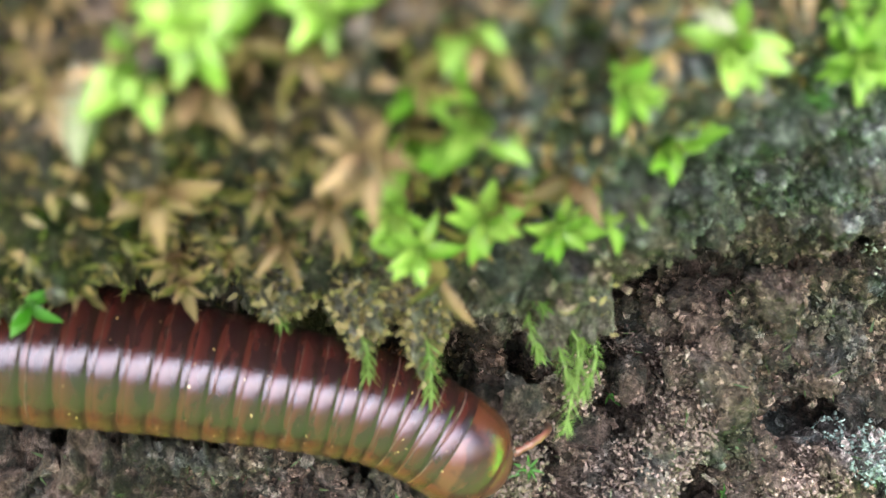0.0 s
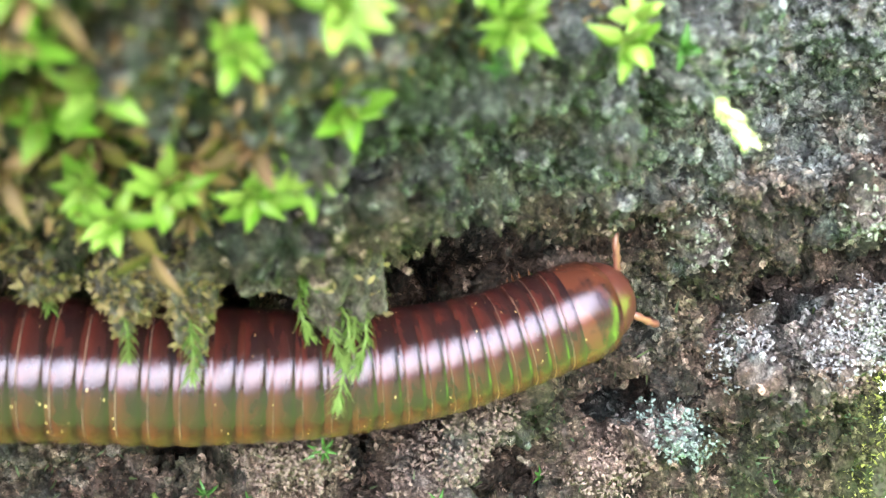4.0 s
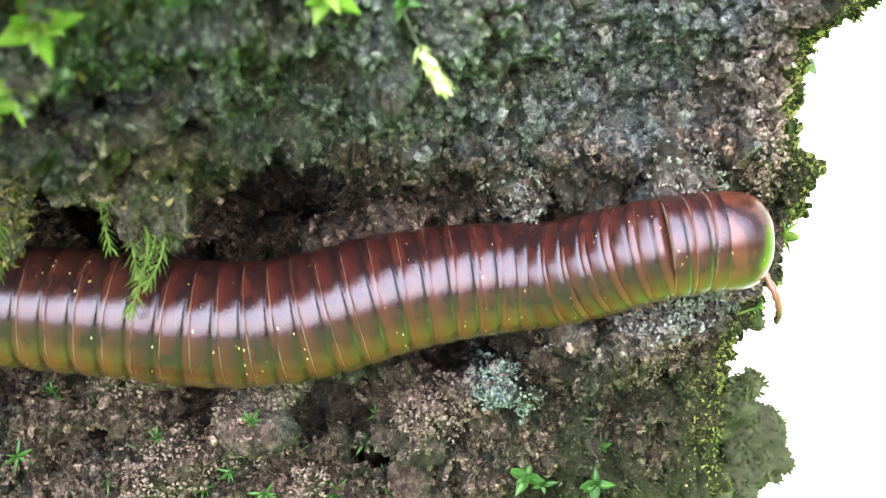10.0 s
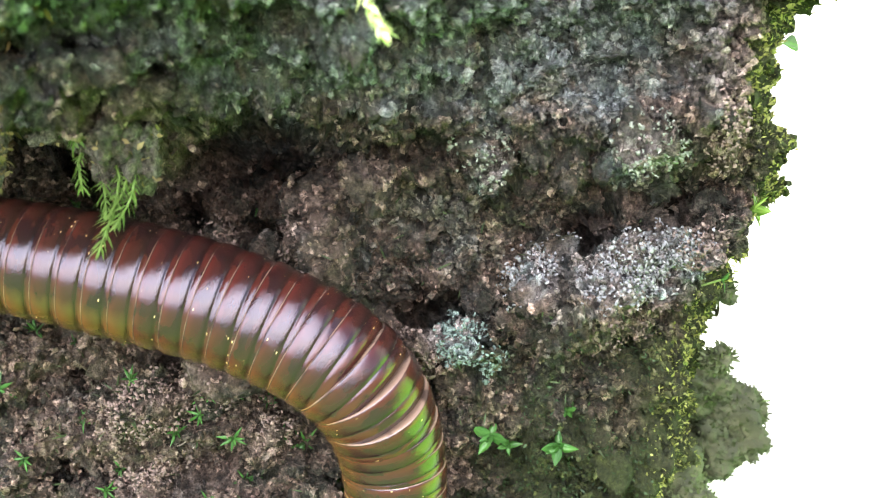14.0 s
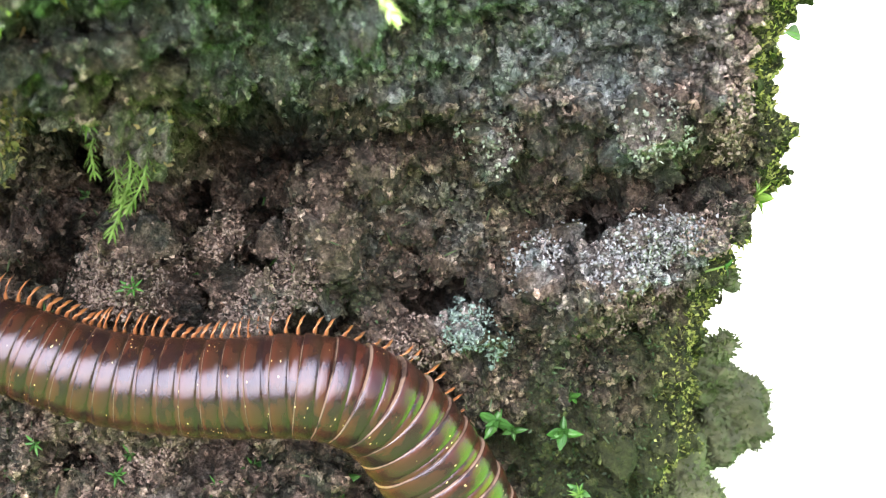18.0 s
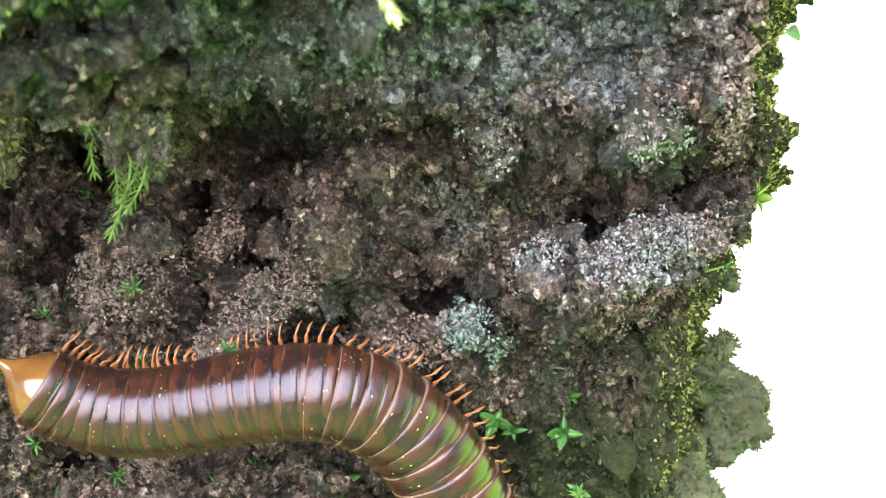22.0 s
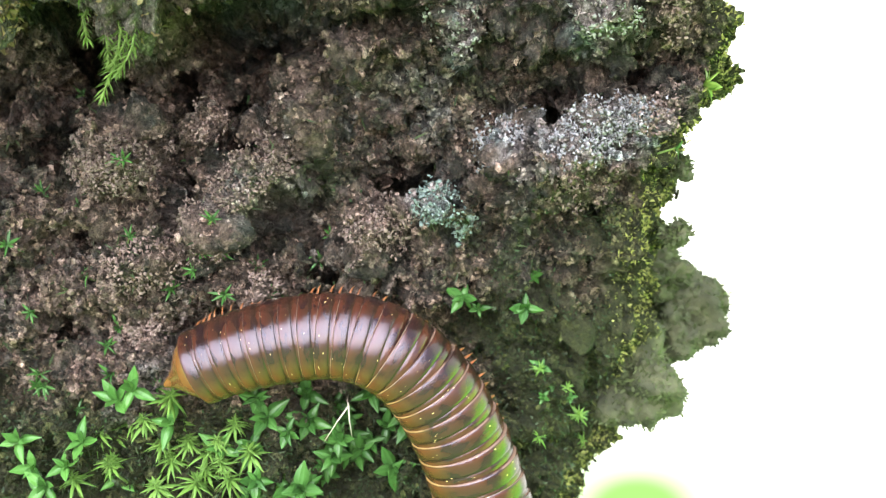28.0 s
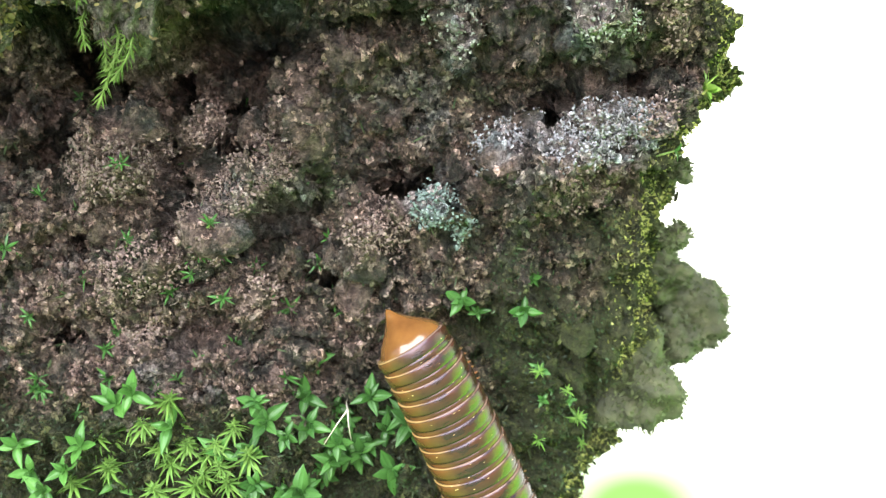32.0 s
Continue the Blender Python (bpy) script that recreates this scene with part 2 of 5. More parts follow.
EYE = plain_material("dark_eye", (0.01, 0.008, 0.008), (0.03, 0.02, 0.02), 0.3, 900)
STAR2 = plant_material("broad_moss_leaf", (0.025, 0.09, 0.018), (0.11, 0.27, 0.055), 0.35, 0.35)
BUD = plant_material("pale_bud", (0.35, 0.4, 0.1), (0.8, 0.85, 0.5), 0.4, 0.3)
GRASS = plain_material("lawn", (0.11, 0.27, 0.03), (0.2, 0.42, 0.055), 0.8, 3)


# ---------------------------------------------------------------- helpers for shapes
def part(name, me, mat, parent, label=""):
    ob = new(name, me)
    if mat and not me.materials:
        me.materials.append(mat)
    ob.parent = parent
    if label:
        tagged(ob, label)
    return ob


def mesh_from(name, verts, faces, smooth=True, mat=None):
    me = bpy.data.meshes.new(name)
    me.from_pydata([tuple(v) for v in verts], [], [tuple(f) for f in faces])
    if smooth:
        me.polygons.foreach_set("use_smooth", [True] * len(me.polygons))
    if mat:
        me.materials.append(mat)
    me.update()
    return me


def tube(points, radii, n=8):
    v, f = [], []
    pts = [Vector(p) for p in points]
    for i, p in enumerate(pts):
        d = (pts[min(i + 1, len(pts) - 1)] - pts[max(i - 1, 0)]).normalized()
        a = d.orthogonal().normalized()
        b = d.cross(a)
        for k in range(n):
            w = 2 * math.pi * k / n
            v.append(p + (a * math.cos(w) + b * math.sin(w)) * radii[i])
    for i in range(len(pts) - 1):
        for k in range(n):
            f.append((i * n + k, i * n + (k + 1) % n, (i + 1) * n + (k + 1) % n, (i + 1) * n + k))
    f.append(tuple(reversed(range(n))))
    f.append(tuple(range((len(pts) - 1) * n, len(pts) * n)))
    return v, f


def hash3(ix, iy, iz, seed):
    h = (ix * 374761393 + iy * 668265263 + iz * 2147483647 + seed * 974711) & 0xFFFFFFFF
    h = ((h ^ (h >> 13)) * 1274126177) & 0xFFFFFFFF
    h = (h ^ (h >> 16)) & 0xFFFFFFFF
    return h


def grad_noise(p, wave, seed=0):
    """Smooth noise of -1 to 1 at the points p, whose swellings are about one wave apart."""
    q = p / wave
    i = np.floor(q).astype(np.int64)
    f = q - i
    w = f * f * f * (f * (f * 6 - 15) + 10)
    total = np.zeros(len(p))
    for dx in (0, 1):
        for dy in (0, 1):
            for dz in (0, 1):
                h = hash3(i[:, 0] + dx, i[:, 1] + dy, i[:, 2] + dz, seed)
                g = ((h & 1023) / 511.5 - 1, ((h >> 10) & 1023) / 511.5 - 1, ((h >> 20) & 1023) / 511.5 - 1)
                d = g[0] * (f[:, 0] - dx) + g[1] * (f[:, 1] - dy) + g[2] * (f[:, 2] - dz)
                total += d * np.where(dx, w[:, 0], 1 - w[:, 0]) * np.where(dy, w[:, 1], 1 - w[:, 1]) * np.where(dz, w[:, 2], 1 - w[:, 2])
    return total * 1.3


def cell_noise(p, wave, seed=0):
    """Rounded cells about one wave across: 1 in their middles, about 0 in the gaps between them."""
    q = p / wave
    i = np.floor(q).astype(np.int64)
    best = np.full(len(p), 9.0)
    for dx in (-1, 0, 1):
        for dy in (-1, 0, 1):
            for dz in (-1, 0, 1):
                h = hash3(i[:, 0] + dx, i[:, 1] + dy, i[:, 2] + dz, seed)
                x = i[:, 0] + dx + (h & 1023) / 1023 - q[:, 0]
                y = i[:, 1] + dy + ((h >> 10) & 1023) / 1023 - q[:, 1]
                z = i[:, 2] + dz + ((h >> 20) & 1023) / 1023 - q[:, 2]
                best = np.minimum(best, x * x + y * y + z * z)
    return 1 - np.sqrt(best)


def dome(c):
    """Round backs with steep sides from the cells of cell_noise."""
    return np.sqrt(np.maximum(1 - ((1 - c) / 0.8) ** 2, 0))


def step(a, b, x):
    u = np.clip((x - a) / (b - a), 0, 1)
    return u * u * (3 - 2 * u)


# ---------------------------------------------------------------- the rock face (in centimetres, x along, z up, y into the rock)
LUMPS, PITS = [], []


def lump(x, z, rx, rz, height, turn=0.0):
    LUMPS.append((x, z, rx, rz, height, radians(turn)))


def pit(x, z, rx, rz, depth, turn=0.0):
    PITS.append((x, z, rx, rz, -depth, radians(turn)))


lump(-2.35, 1.1, 0.42, 0.38, 0.7, -20)      # hanging lip of the overhang
lump(-2.9, 1.15, 0.3, 0.25, 0.45)
lump(-0.8, 0.74, 0.45, 0.12, 0.1, -15)
lump(0.42, 0.80, 0.2, 0.22, 0.3)        # pale clod
lump(1.62, 0.85, 0.28, 0.2, 0.25)
lump(1.68, -0.08, 0.85, 0.36, 0.62, 28)   # big grey clod
lump(1.3, -0.45, 0.6, 0.3, 0.25, 10)
lump(0.87, -0.13, 0.2, 0.24, 0.35)
lump(0.14, -0.72, 0.3, 0.24, 0.45)      # lichen clod
lump(0.45, -0.8, 0.18, 0.2, 0.25)
lump(-0.45, -0.85, 0.35, 0.22, 0.3, 20)
lump(-1.5, -0.6, 0.7, 0.13, 0.42, 38)   # pale ridge
lump(-2.75, -0.3, 0.4, 0.32, 0.4, 20)
lump(-1.45, -1.45, 0.13, 0.14, 0.2)
lump(-2.9, -1.3, 0.7, 0.4, 0.25, 20)
lump(-3.9, -0.9, 0.5, 0.4, 0.3)
lump(2.2, 1.5, 0.3, 0.5, 0.15)
lump(2.1, -1.2, 0.35, 0.6, 0.3)
lump(1.9, -2.1, 0.5, 0.4, 0.3, 30)
lump(-0.6, 0.5, 0.35, 0.2, 0.1, -30)
lump(-1.95, 0.12, 0.2, 0.2, 0.3)
lump(-0.85, 0.15, 0.22, 0.2, 0.25)
lump(-2.6, -0.45, 0.25, 0.2, 0.25)
lump(-3.3, -0.7, 0.4, 0.25, 0.3, 20)
pit(-1.45, 0.96, 0.6, 0.26, 2.2)
pit(1.5, 1.7, 0.7, 0.5, 0.35)
pit(-2.7, 1.42, 0.7, 0.06, 0.4, 5)
pit(-0.2, 0.95, 0.5, 0.12, 0.4)
pit(-2.38, 0.28, 0.15, 0.5, 1.8, -5)
pit(-3.2, -0.1, 0.2, 0.2, 0.7)
pit(-3.3, 0.95, 0.34, 0.26, 2.6)
pit(-1.75, 0.32, 0.45, 0.22, 0.9)
pit(-2.25, -0.55, 0.14, 0.42, 0.9, -10)
pit(-3.45, -0.12, 0.34, 0.28, 1.6)
pit(-1.75, -0.15, 0.22, 0.2, 0.8)
pit(0.1, -0.42, 0.34, 0.15, 1.5, 14)
pit(1.42, 0.25, 0.34, 0.12, 1.1, 35)
pit(-1.26, -0.84, 0.36, 0.17, 0.7, 25)
pit(-0.7, -1.35, 0.3, 0.12, 0.6)
pit(-3.49, -1.9, 0.2, 0.15, 0.8)
pit(2.1, 0.58, 0.32, 0.2, 0.6, 30)
pit(-0.95, -1.0, 0.22, 0.16, 0.6)
pit(-3.1, -1.05, 0.2, 0.15, 0.5)
pit(-1.9, -1.9, 0.4, 0.18, 0.3)


def face_depth(x, z):
    """How deep the rock's front lies at x and z, before its fine relief."""
    y = np.interp(z, [-135, -6, -2.9, -1.6, -1.0, 0.0, 0.6, 1.0, 1.5, 2.2, 40], [3, 1.5, 1.2, 1.3, 1.2, 1.1, 0.8, 0.15, -0.1, -0.35, -0.6])
    foot = np.interp(x, [-6, -5, -4, -3.2, -2.4, -0.6], [1.6, 1.42, 1.27, 1.17, 1.07, 1.15])
    ledge = step(0.9, -1.4, x)
    rise = np.maximum(z - foot, 0)
    y = y - ledge * np.where(x < -2.4, 1, step(-1.2, -2.4, x)) * 2.5 * (1 - np.exp(-0.95 * rise)) - ledge * (1 - step(-1.2, -2.4, x)) * np.minimum(1.05 * rise, 2.2)
    y = y - 0.45 * step(-2.4, -2.8, x) * step(0.0, 0.14, rise)
    y = y - 0.7 * step(-1.1, -1.7, x) * step(1.65, 1.95, z)
    y = y - step(1.2, -0.2, x) * 0.55 * step(1.2, 2.1, z)
    y = y + (0.9 + 0.6 * step(-2.4, -3.2, x)) * step(-0.9, -1.6, x) * step(0.0, 0.35, z) * step(0.0, -0.25, z - foot)
    y = y + 1.1 * step(0.9, 2.5, x) * step(-1.1, -2.5, z)
    y = y + 0.45 * step(-1.2, -2.2, z) * step(-1.6, -0.6, x)
    flat = np.stack([x, 0 * x, z], 1)
    sx = x + 0.13 * grad_noise(flat, 0.3, 61) + 0.06 * grad_noise(flat, 0.12, 63)
    sz = z + 0.13 * grad_noise(flat, 0.3, 62) + 0.06 * grad_noise(flat, 0.12, 64)
    for lx, lz, rx, rz, h, a in LUMPS + PITS:
        dx, dz = sx - lx, sz - lz
        p, q = (dx * math.cos(a) + dz * math.sin(a)) / rx, (dz * math.cos(a) - dx * math.sin(a)) / rz
        y = y - h * np.exp(-(p * p + q * q) ** (2.6 if h > 0 else 1.4))
    return y


def pit_mask(x, z):
    m = np.zeros(len(x))
    for lx, lz, rx, rz, h, a in PITS:
        dx, dz = x - lx, z - lz
        p, q = (dx * math.cos(a) + dz * math.sin(a)) / rx, (dz * math.cos(a) - dx * math.sin(a)) / rz
        m = np.maximum(m, np.exp(-(p * p + q * q) ** 1.4))
    return m


def rock_edge(z):
    return np.interp(z, [-135, -4.5, -3.8, -3.4, -3.0, -2.5, -2.0, -1.0, -0.6, -0.2, 0.1, 0.33, 0.65, 1.0, 1.5, 1.9, 2.4, 2.7, 4, 40],
                     [4, 1.2, 1.65, 2.05, 2.42, 2.52, 2.42, 2.44, 2.48, 2.54, 2.76, 2.94, 3.16, 2.97, 2.79, 2.85, 3.35, 3.85, 4.8, 7])


def rock_points(us, zs):
    """Points of the rock's skin on a grid, and the angle of its corner: the front, a rounded corner, and the side that runs back."""
    grid_u, grid_z = np.meshgrid(us, zs)
    u, z = grid_u.ravel(), grid_z.ravel()
    r, full = 0.6, 1.27
    e = rock_edge(z) - r
    w = np.maximum(u - e, 0)
    a = np.minimum(w / r, full)
    far = np.maximum(w - full * r, 0)
    near, rest = np.minimum(far, 0.7), np.maximum(far - 0.7, 0)
    x = np.minimum(u, e) + r * np.sin(a) + near * np.cos(full) + rest * np.cos(1.75)
    y = face_depth(np.minimum(u, e), z) + r * (1 - np.cos(a)) + near * np.sin(full) + rest * np.sin(1.75)
    p = np.stack([x, y, z], 1)
    g = p.reshape(len(zs), len(us), 3)
    nrm = np.cross(np.gradient(g, us, axis=1), np.gradient(g, zs, axis=0)).reshape(-1, 3)
    nrm /= np.linalg.norm(nrm, axis=1, keepdims=True)
    slow = 0.16 * grad_noise(p, 1.2, 1) + 0.16 * grad_noise(p, 0.5, 2)
    warp = np.stack([grad_noise(p, 0.2, s) for s in (7, 8, 9)], 1) * 0.07
    q = p + warp
    crumb = np.abs(grad_noise(p, 0.34, 3)) * 0.25 + dome(cell_noise(q, 0.46, 15)) * 0.26 * step(-0.5, 0.1, grad_noise(p, 1.1, 16)) - 0.15 + dome(cell_noise(q, 0.22, 4)) * 0.26 * step(-0.35, 0.25, grad_noise(p, 0.8, 14))
    crumb = crumb + dome(cell_noise(q, 0.13, 5)) * 0.2 * step(-0.5, 0.2, grad_noise(p, 0.45, 17)) + dome(cell_noise(q, 0.07, 10)) * 0.11
    crumb = crumb + (1 - 3 * np.abs(grad_noise(q, 0.17, 18))) * 0.06 + (1 - 2.5 * np.abs(grad_noise(q, 0.08, 6))) * 0.05
    crumb = crumb - 0.3 * step(0.28, 0.5, grad_noise(q, 0.3, 19)) * step(0.35, -0.2, a)
    return p + nrm * ((slow + crumb) * (1 - 0.35 * step(0.2, 0.9, a)) * (1 - 0.45 * pit_mask(p[:, 0], z)) - 0.38)[:, None], a


def axis(inner0, inner1, pitch, outer0, outer1):
    fine = np.arange(inner0, inner1 + pitch / 2, pitch)
    low = inner0 - np.geomspace(pitch, inner0 - outer0, 40)[::-1]
    high = inner1 + np.geomspace(pitch, outer1 - inner1, 40)
    return np.concatenate([low, fine, high])


us, zs = axis(-6.4, 4.2, 0.0145, -40, 20), axis(-4.2, 3.4, 0.0145, -135, 30)
P, ANG = rock_points(us, zs)
NU, NZ = len(us), len(zs)


def rock_masks():
    x, z = P[:, 0], P[:, 2]
    n1, n2, n3 = grad_noise(P, 0.7, 11), grad_noise(P, 0.25, 12), grad_noise(P, 0.12, 13)
    algae = step(0.95, 1.5, z + 0.35 * n1 + 0.2 * n2) * step(2.6, 1.6, x + 0.4 * n1) * step(-4.0, -2.6, x) * (0.75 + 0.25 * step(-0.2, 0.2, n2))
    algae = np.maximum(algae, 0.3 * step(0.25, 0.45, n1 + 0.4 * n3))
    mossy = step(0.25, 0.7, ANG + 0.35 * n1 + 0.25 * n2)
    mossy = np.maximum(mossy, step(0.9, 2.0, x + 0.6 * n1) * step(-0.3, -0.9, z + 0.4 * n2) * 0.85)
    # Full moss cover low on the right, whose dark colour stands in for shade.
    mossy = np.maximum(mossy, step(0.2, 0.9, x + 0.5 * n1) * step(-1.3, -1.9, z + 0.4 * n2))
    mossy = np.maximum(mossy, step(0.05, 0.3, n1 + 0.5 * n2) * step(-0.4, -1.4, z) * step(-1.2, 0.3, x) * 0.8)
    mossy = np.maximum(mossy, np.exp(-((x + 1.0) / 0.45) ** 2 - ((z + 0.45) / 0.22) ** 2) * step(-0.2, 0.3, n2 + 0.2))
    mossy = np.maximum(mossy, step(-2.35, -2.85, z + 0.35 * n1 + 0.2 * n2) * step(0.6, 0.0, x) * 0.9)
    lichen = np.zeros(len(P))
    for cx, cz, rx, rz, amount in ((1.68, -0.02, 0.62, 0.33, 0.8), (0.87, -0.1, 0.17, 0.22, 0.95), (0.14, -0.66, 0.22, 0.17, 0.9),
                                   (0.42, 0.76, 0.16, 0.2, 0.8), (1.6, 0.85, 0.25, 0.18, 0.7), (-1.5, -0.65, 0.55, 0.3, 0.3)):
        d = ((x - cx) / rx) ** 2 + ((z - cz) / rz) ** 2
        lichen = np.maximum(lichen, amount * step(1.3, 0.6, d + 0.6 * n2 + 0.5 * n3))
    clay = np.zeros(len(P))
    for cx, cz, rx, rz, amount in ((-2.35, 0.85, 0.4, 0.3, 0.7), (-2.05, 0.1, 0.25, 0.2, 0.8), (-1.05, 0.3, 0.25, 0.35, 0.8), (-0.9, 0.7, 0.5, 0.2, 0.5), (-1.2, -0.25, 0.5, 0.25, 0.7), (-2.75, -0.3, 0.4, 0.3, 0.7),
                                   (-2.9, -0.8, 0.5, 0.3, 0.6), (-0.3, -0.7, 0.4, 0.3, 0.6), (-0.5, -0.95, 0.3, 0.3, 0.6), (2.0, 0.1, 0.35, 0.35, 0.6), (2.3, 1.6, 0.3, 0.5, 0.6), (1.6, -0.35, 0.4, 0.2, 0.6),
                                   (-1.5, -1.5, 0.4, 0.3, 0.5), (-3.2, -1.6, 0.6, 0.3, 0.5), (-2.4, -2.0, 0.6, 0.3, 0.5), (-0.2, -2.0, 0.5, 0.3, 0.4)):
        d = ((x - cx) / rx) ** 2 + ((z - cz) / rz) ** 2
        clay = np.maximum(clay, min(amount + 0.15, 0.9) * step(1.2, 0.7, d + 0.9 * n2 + 0.8 * n3))
    clay = np.maximum(clay, (0.3 + 0.5 * step(-0.6, -1.6, x)) * step(0.2, 0.36, n2 + 0.7 * n3) * step(0.9, 0.4, z))
    along = np.clip(((x + 2.15) * 1.15 + (z + 1.1) * 0.9) / (1.15 ** 2 + 0.9 ** 2), 0, 1)
    off = np.hypot(x + 2.15 - 1.15 * along, z + 1.1 - 0.9 * along)
    clay = np.maximum(clay, 0.95 * step(0.2, 0.1, off + 0.08 * n2))
    return algae, mossy, lichen, clay * (1 - mossy)


def build_rock():
    idx = np.arange(NU * NZ).reshape(NZ, NU)
    quads = np.stack([idx[:-1, :-1], idx[:-1, 1:], idx[1:, 1:], idx[1:, :-1]], -1).reshape(-1, 4)
    me = bpy.data.meshes.new("rock_wall")
    me.vertices.add(len(P))
    me.vertices.foreach_set("co", (P * CM).astype(np.float32).ravel())
    me.loops.add(quads.size)
    me.loops.foreach_set("vertex_index", quads.astype(np.int32).ravel())
    me.polygons.add(len(quads))
    me.polygons.foreach_set("loop_start", np.arange(0, quads.size, 4, dtype=np.int32))
    me.update(calc_edges=True)
    for name, values in zip(("algae", "mossy", "lichen", "clay"), MASKS):
        me.attributes.new(name, "FLOAT", "POINT").data.foreach_set("value", values.astype(np.float32))
    # Wall colour lowered under the crumbs, so their gaps read as shaded.
    me.attributes.new("tint", "FLOAT", "POINT").data.foreach_set("value", np.full(len(P), -0.38, dtype=np.float32))
    me.materials.append(ROCK)
    ob = new("rock_wall", me)
    return tagged(ob, "crumbling damp rock face with soil, lichen and moss", "rock", kind="structure")


MASKS = rock_masks()
build_rock()


ground = new("ground", mesh_from("ground", [(-60, -60, -25), (60, -60, -25), (60, -0.2, -1.3), (-60, -0.2, -1.3), (60, 60, -1.3), (-60, 60, -1.3)], [(0, 1, 2, 3), (3, 2, 4, 5)], False, GRASS))
tagged(ground, "green lawn sloping away below the rock", "lawn", kind="structure")

def distance_backdrop():
    """The overexposed daylight beyond the rock: a far curved screen round its open side, pale haze above and an added,
    unseen green glow below.
    """
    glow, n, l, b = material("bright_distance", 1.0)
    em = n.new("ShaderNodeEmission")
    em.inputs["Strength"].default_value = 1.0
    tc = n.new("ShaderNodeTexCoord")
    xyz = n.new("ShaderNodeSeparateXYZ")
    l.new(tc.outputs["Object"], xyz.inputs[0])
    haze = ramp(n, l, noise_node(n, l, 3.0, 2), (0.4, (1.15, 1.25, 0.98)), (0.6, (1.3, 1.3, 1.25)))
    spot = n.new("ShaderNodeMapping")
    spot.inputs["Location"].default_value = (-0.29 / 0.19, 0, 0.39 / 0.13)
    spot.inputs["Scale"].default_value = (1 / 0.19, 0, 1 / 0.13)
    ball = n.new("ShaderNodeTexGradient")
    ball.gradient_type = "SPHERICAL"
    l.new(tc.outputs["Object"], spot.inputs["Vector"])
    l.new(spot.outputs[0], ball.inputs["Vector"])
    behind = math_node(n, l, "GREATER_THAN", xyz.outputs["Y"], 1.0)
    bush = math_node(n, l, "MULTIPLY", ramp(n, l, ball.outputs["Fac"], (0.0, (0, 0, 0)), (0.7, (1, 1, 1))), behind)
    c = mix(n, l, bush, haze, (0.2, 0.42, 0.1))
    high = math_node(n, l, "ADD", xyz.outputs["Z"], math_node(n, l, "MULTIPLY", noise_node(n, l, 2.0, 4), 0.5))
    # Unseen green emission, added to give the cuticle its green sheen.
    green_glow = ramp(n, l, noise_node(n, l, 5.0, 5), (0.35, GREEN_GLOW_DARK), (0.65, GREEN_GLOW_LIGHT))
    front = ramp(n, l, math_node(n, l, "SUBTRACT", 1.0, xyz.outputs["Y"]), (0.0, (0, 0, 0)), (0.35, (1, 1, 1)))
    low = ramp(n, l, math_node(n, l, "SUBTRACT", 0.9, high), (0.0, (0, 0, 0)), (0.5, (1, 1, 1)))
    c = mix(n, l, math_node(n, l, "MULTIPLY", front, low), c, green_glow)
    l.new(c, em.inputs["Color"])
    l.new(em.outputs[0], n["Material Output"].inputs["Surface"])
    plan = [(-0.6, 1.5), (0.9, 1.5), (1.25, 1.42), (1.5, 1.2), (1.62, 0.9), (1.66, 0.4), (1.6, -0.1), (1.5, -0.45)]
    v, f = [], []
    for x, y in plan:
        v += [(x, y, -1.8), (x, y, 1.1), (x, y, 2.6)]
    for i in range(len(plan) - 1):
        for k in (0, 1):
            f.append((3 * i + k, 3 * i + 3 + k, 3 * i + 4 + k, 3 * i + 1 + k))
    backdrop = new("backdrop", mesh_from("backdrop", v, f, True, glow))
    tagged(backdrop, "bright overexposed haze beyond the rock, with an unseen green glow added low round the side", "backdrop", kind="structure")


# Emission colours of the green light added out of view.
GREEN_GLOW_DARK, GREEN_GLOW_LIGHT = (0.7, 2.2, 0.12), (1.4, 4.0, 0.3)
distance_backdrop()


# ---------------------------------------------------------------- growth on the rock
GRID = P.reshape(NZ, NU, 3)
TU = np.gradient(GRID, axis=1)
TZ = np.gradient(GRID, axis=0)
SKIN = np.cross(TU, TZ)
SKIN /= np.linalg.norm(SKIN, axis=2, keepdims=True) + 1e-12
rng = np.random.default_rng(7)
FINE_U = np.where((us > -6.5) & (us < 4.5))[0]
FINE_Z = np.where((zs > -4.2) & (zs < 3.4))[0]


def skin(x, z):
    """The rock's point and outward normal at x and z of its front."""
    i = min(int(np.searchsorted(us, x)), NU - 1)
    k = min(int(np.searchsorted(zs, z)), NZ - 1)
    lo, hi = max(k - 4, 0), k + 5
    n = SKIN[lo:hi, max(i - 4, 0):i + 5].reshape(-1, 3).mean(0)
    return GRID[k, i], n / np.linalg.norm(n)


def picks(count, chance):
    """Random points of the skin with the given chance (a function of point, corner angle and masks), and the normals there."""
    k = rng.choice(FINE_Z, count * 9)
    i = rng.choice(FINE_U, count * 9)
    flat = k * NU + i
    keep = np.where(rng.random(len(flat)) < chance(P[flat], ANG[flat], MASKS[0][flat], MASKS[1][flat], MASKS[2][flat]))[0][:count]
    flat = flat[keep]
    jitter = rng.normal(0, 0.008, (len(flat), 3))
    global PICKED
    PICKED = flat
    return P[flat] + jitter, SKIN.reshape(-1, 3)[flat]


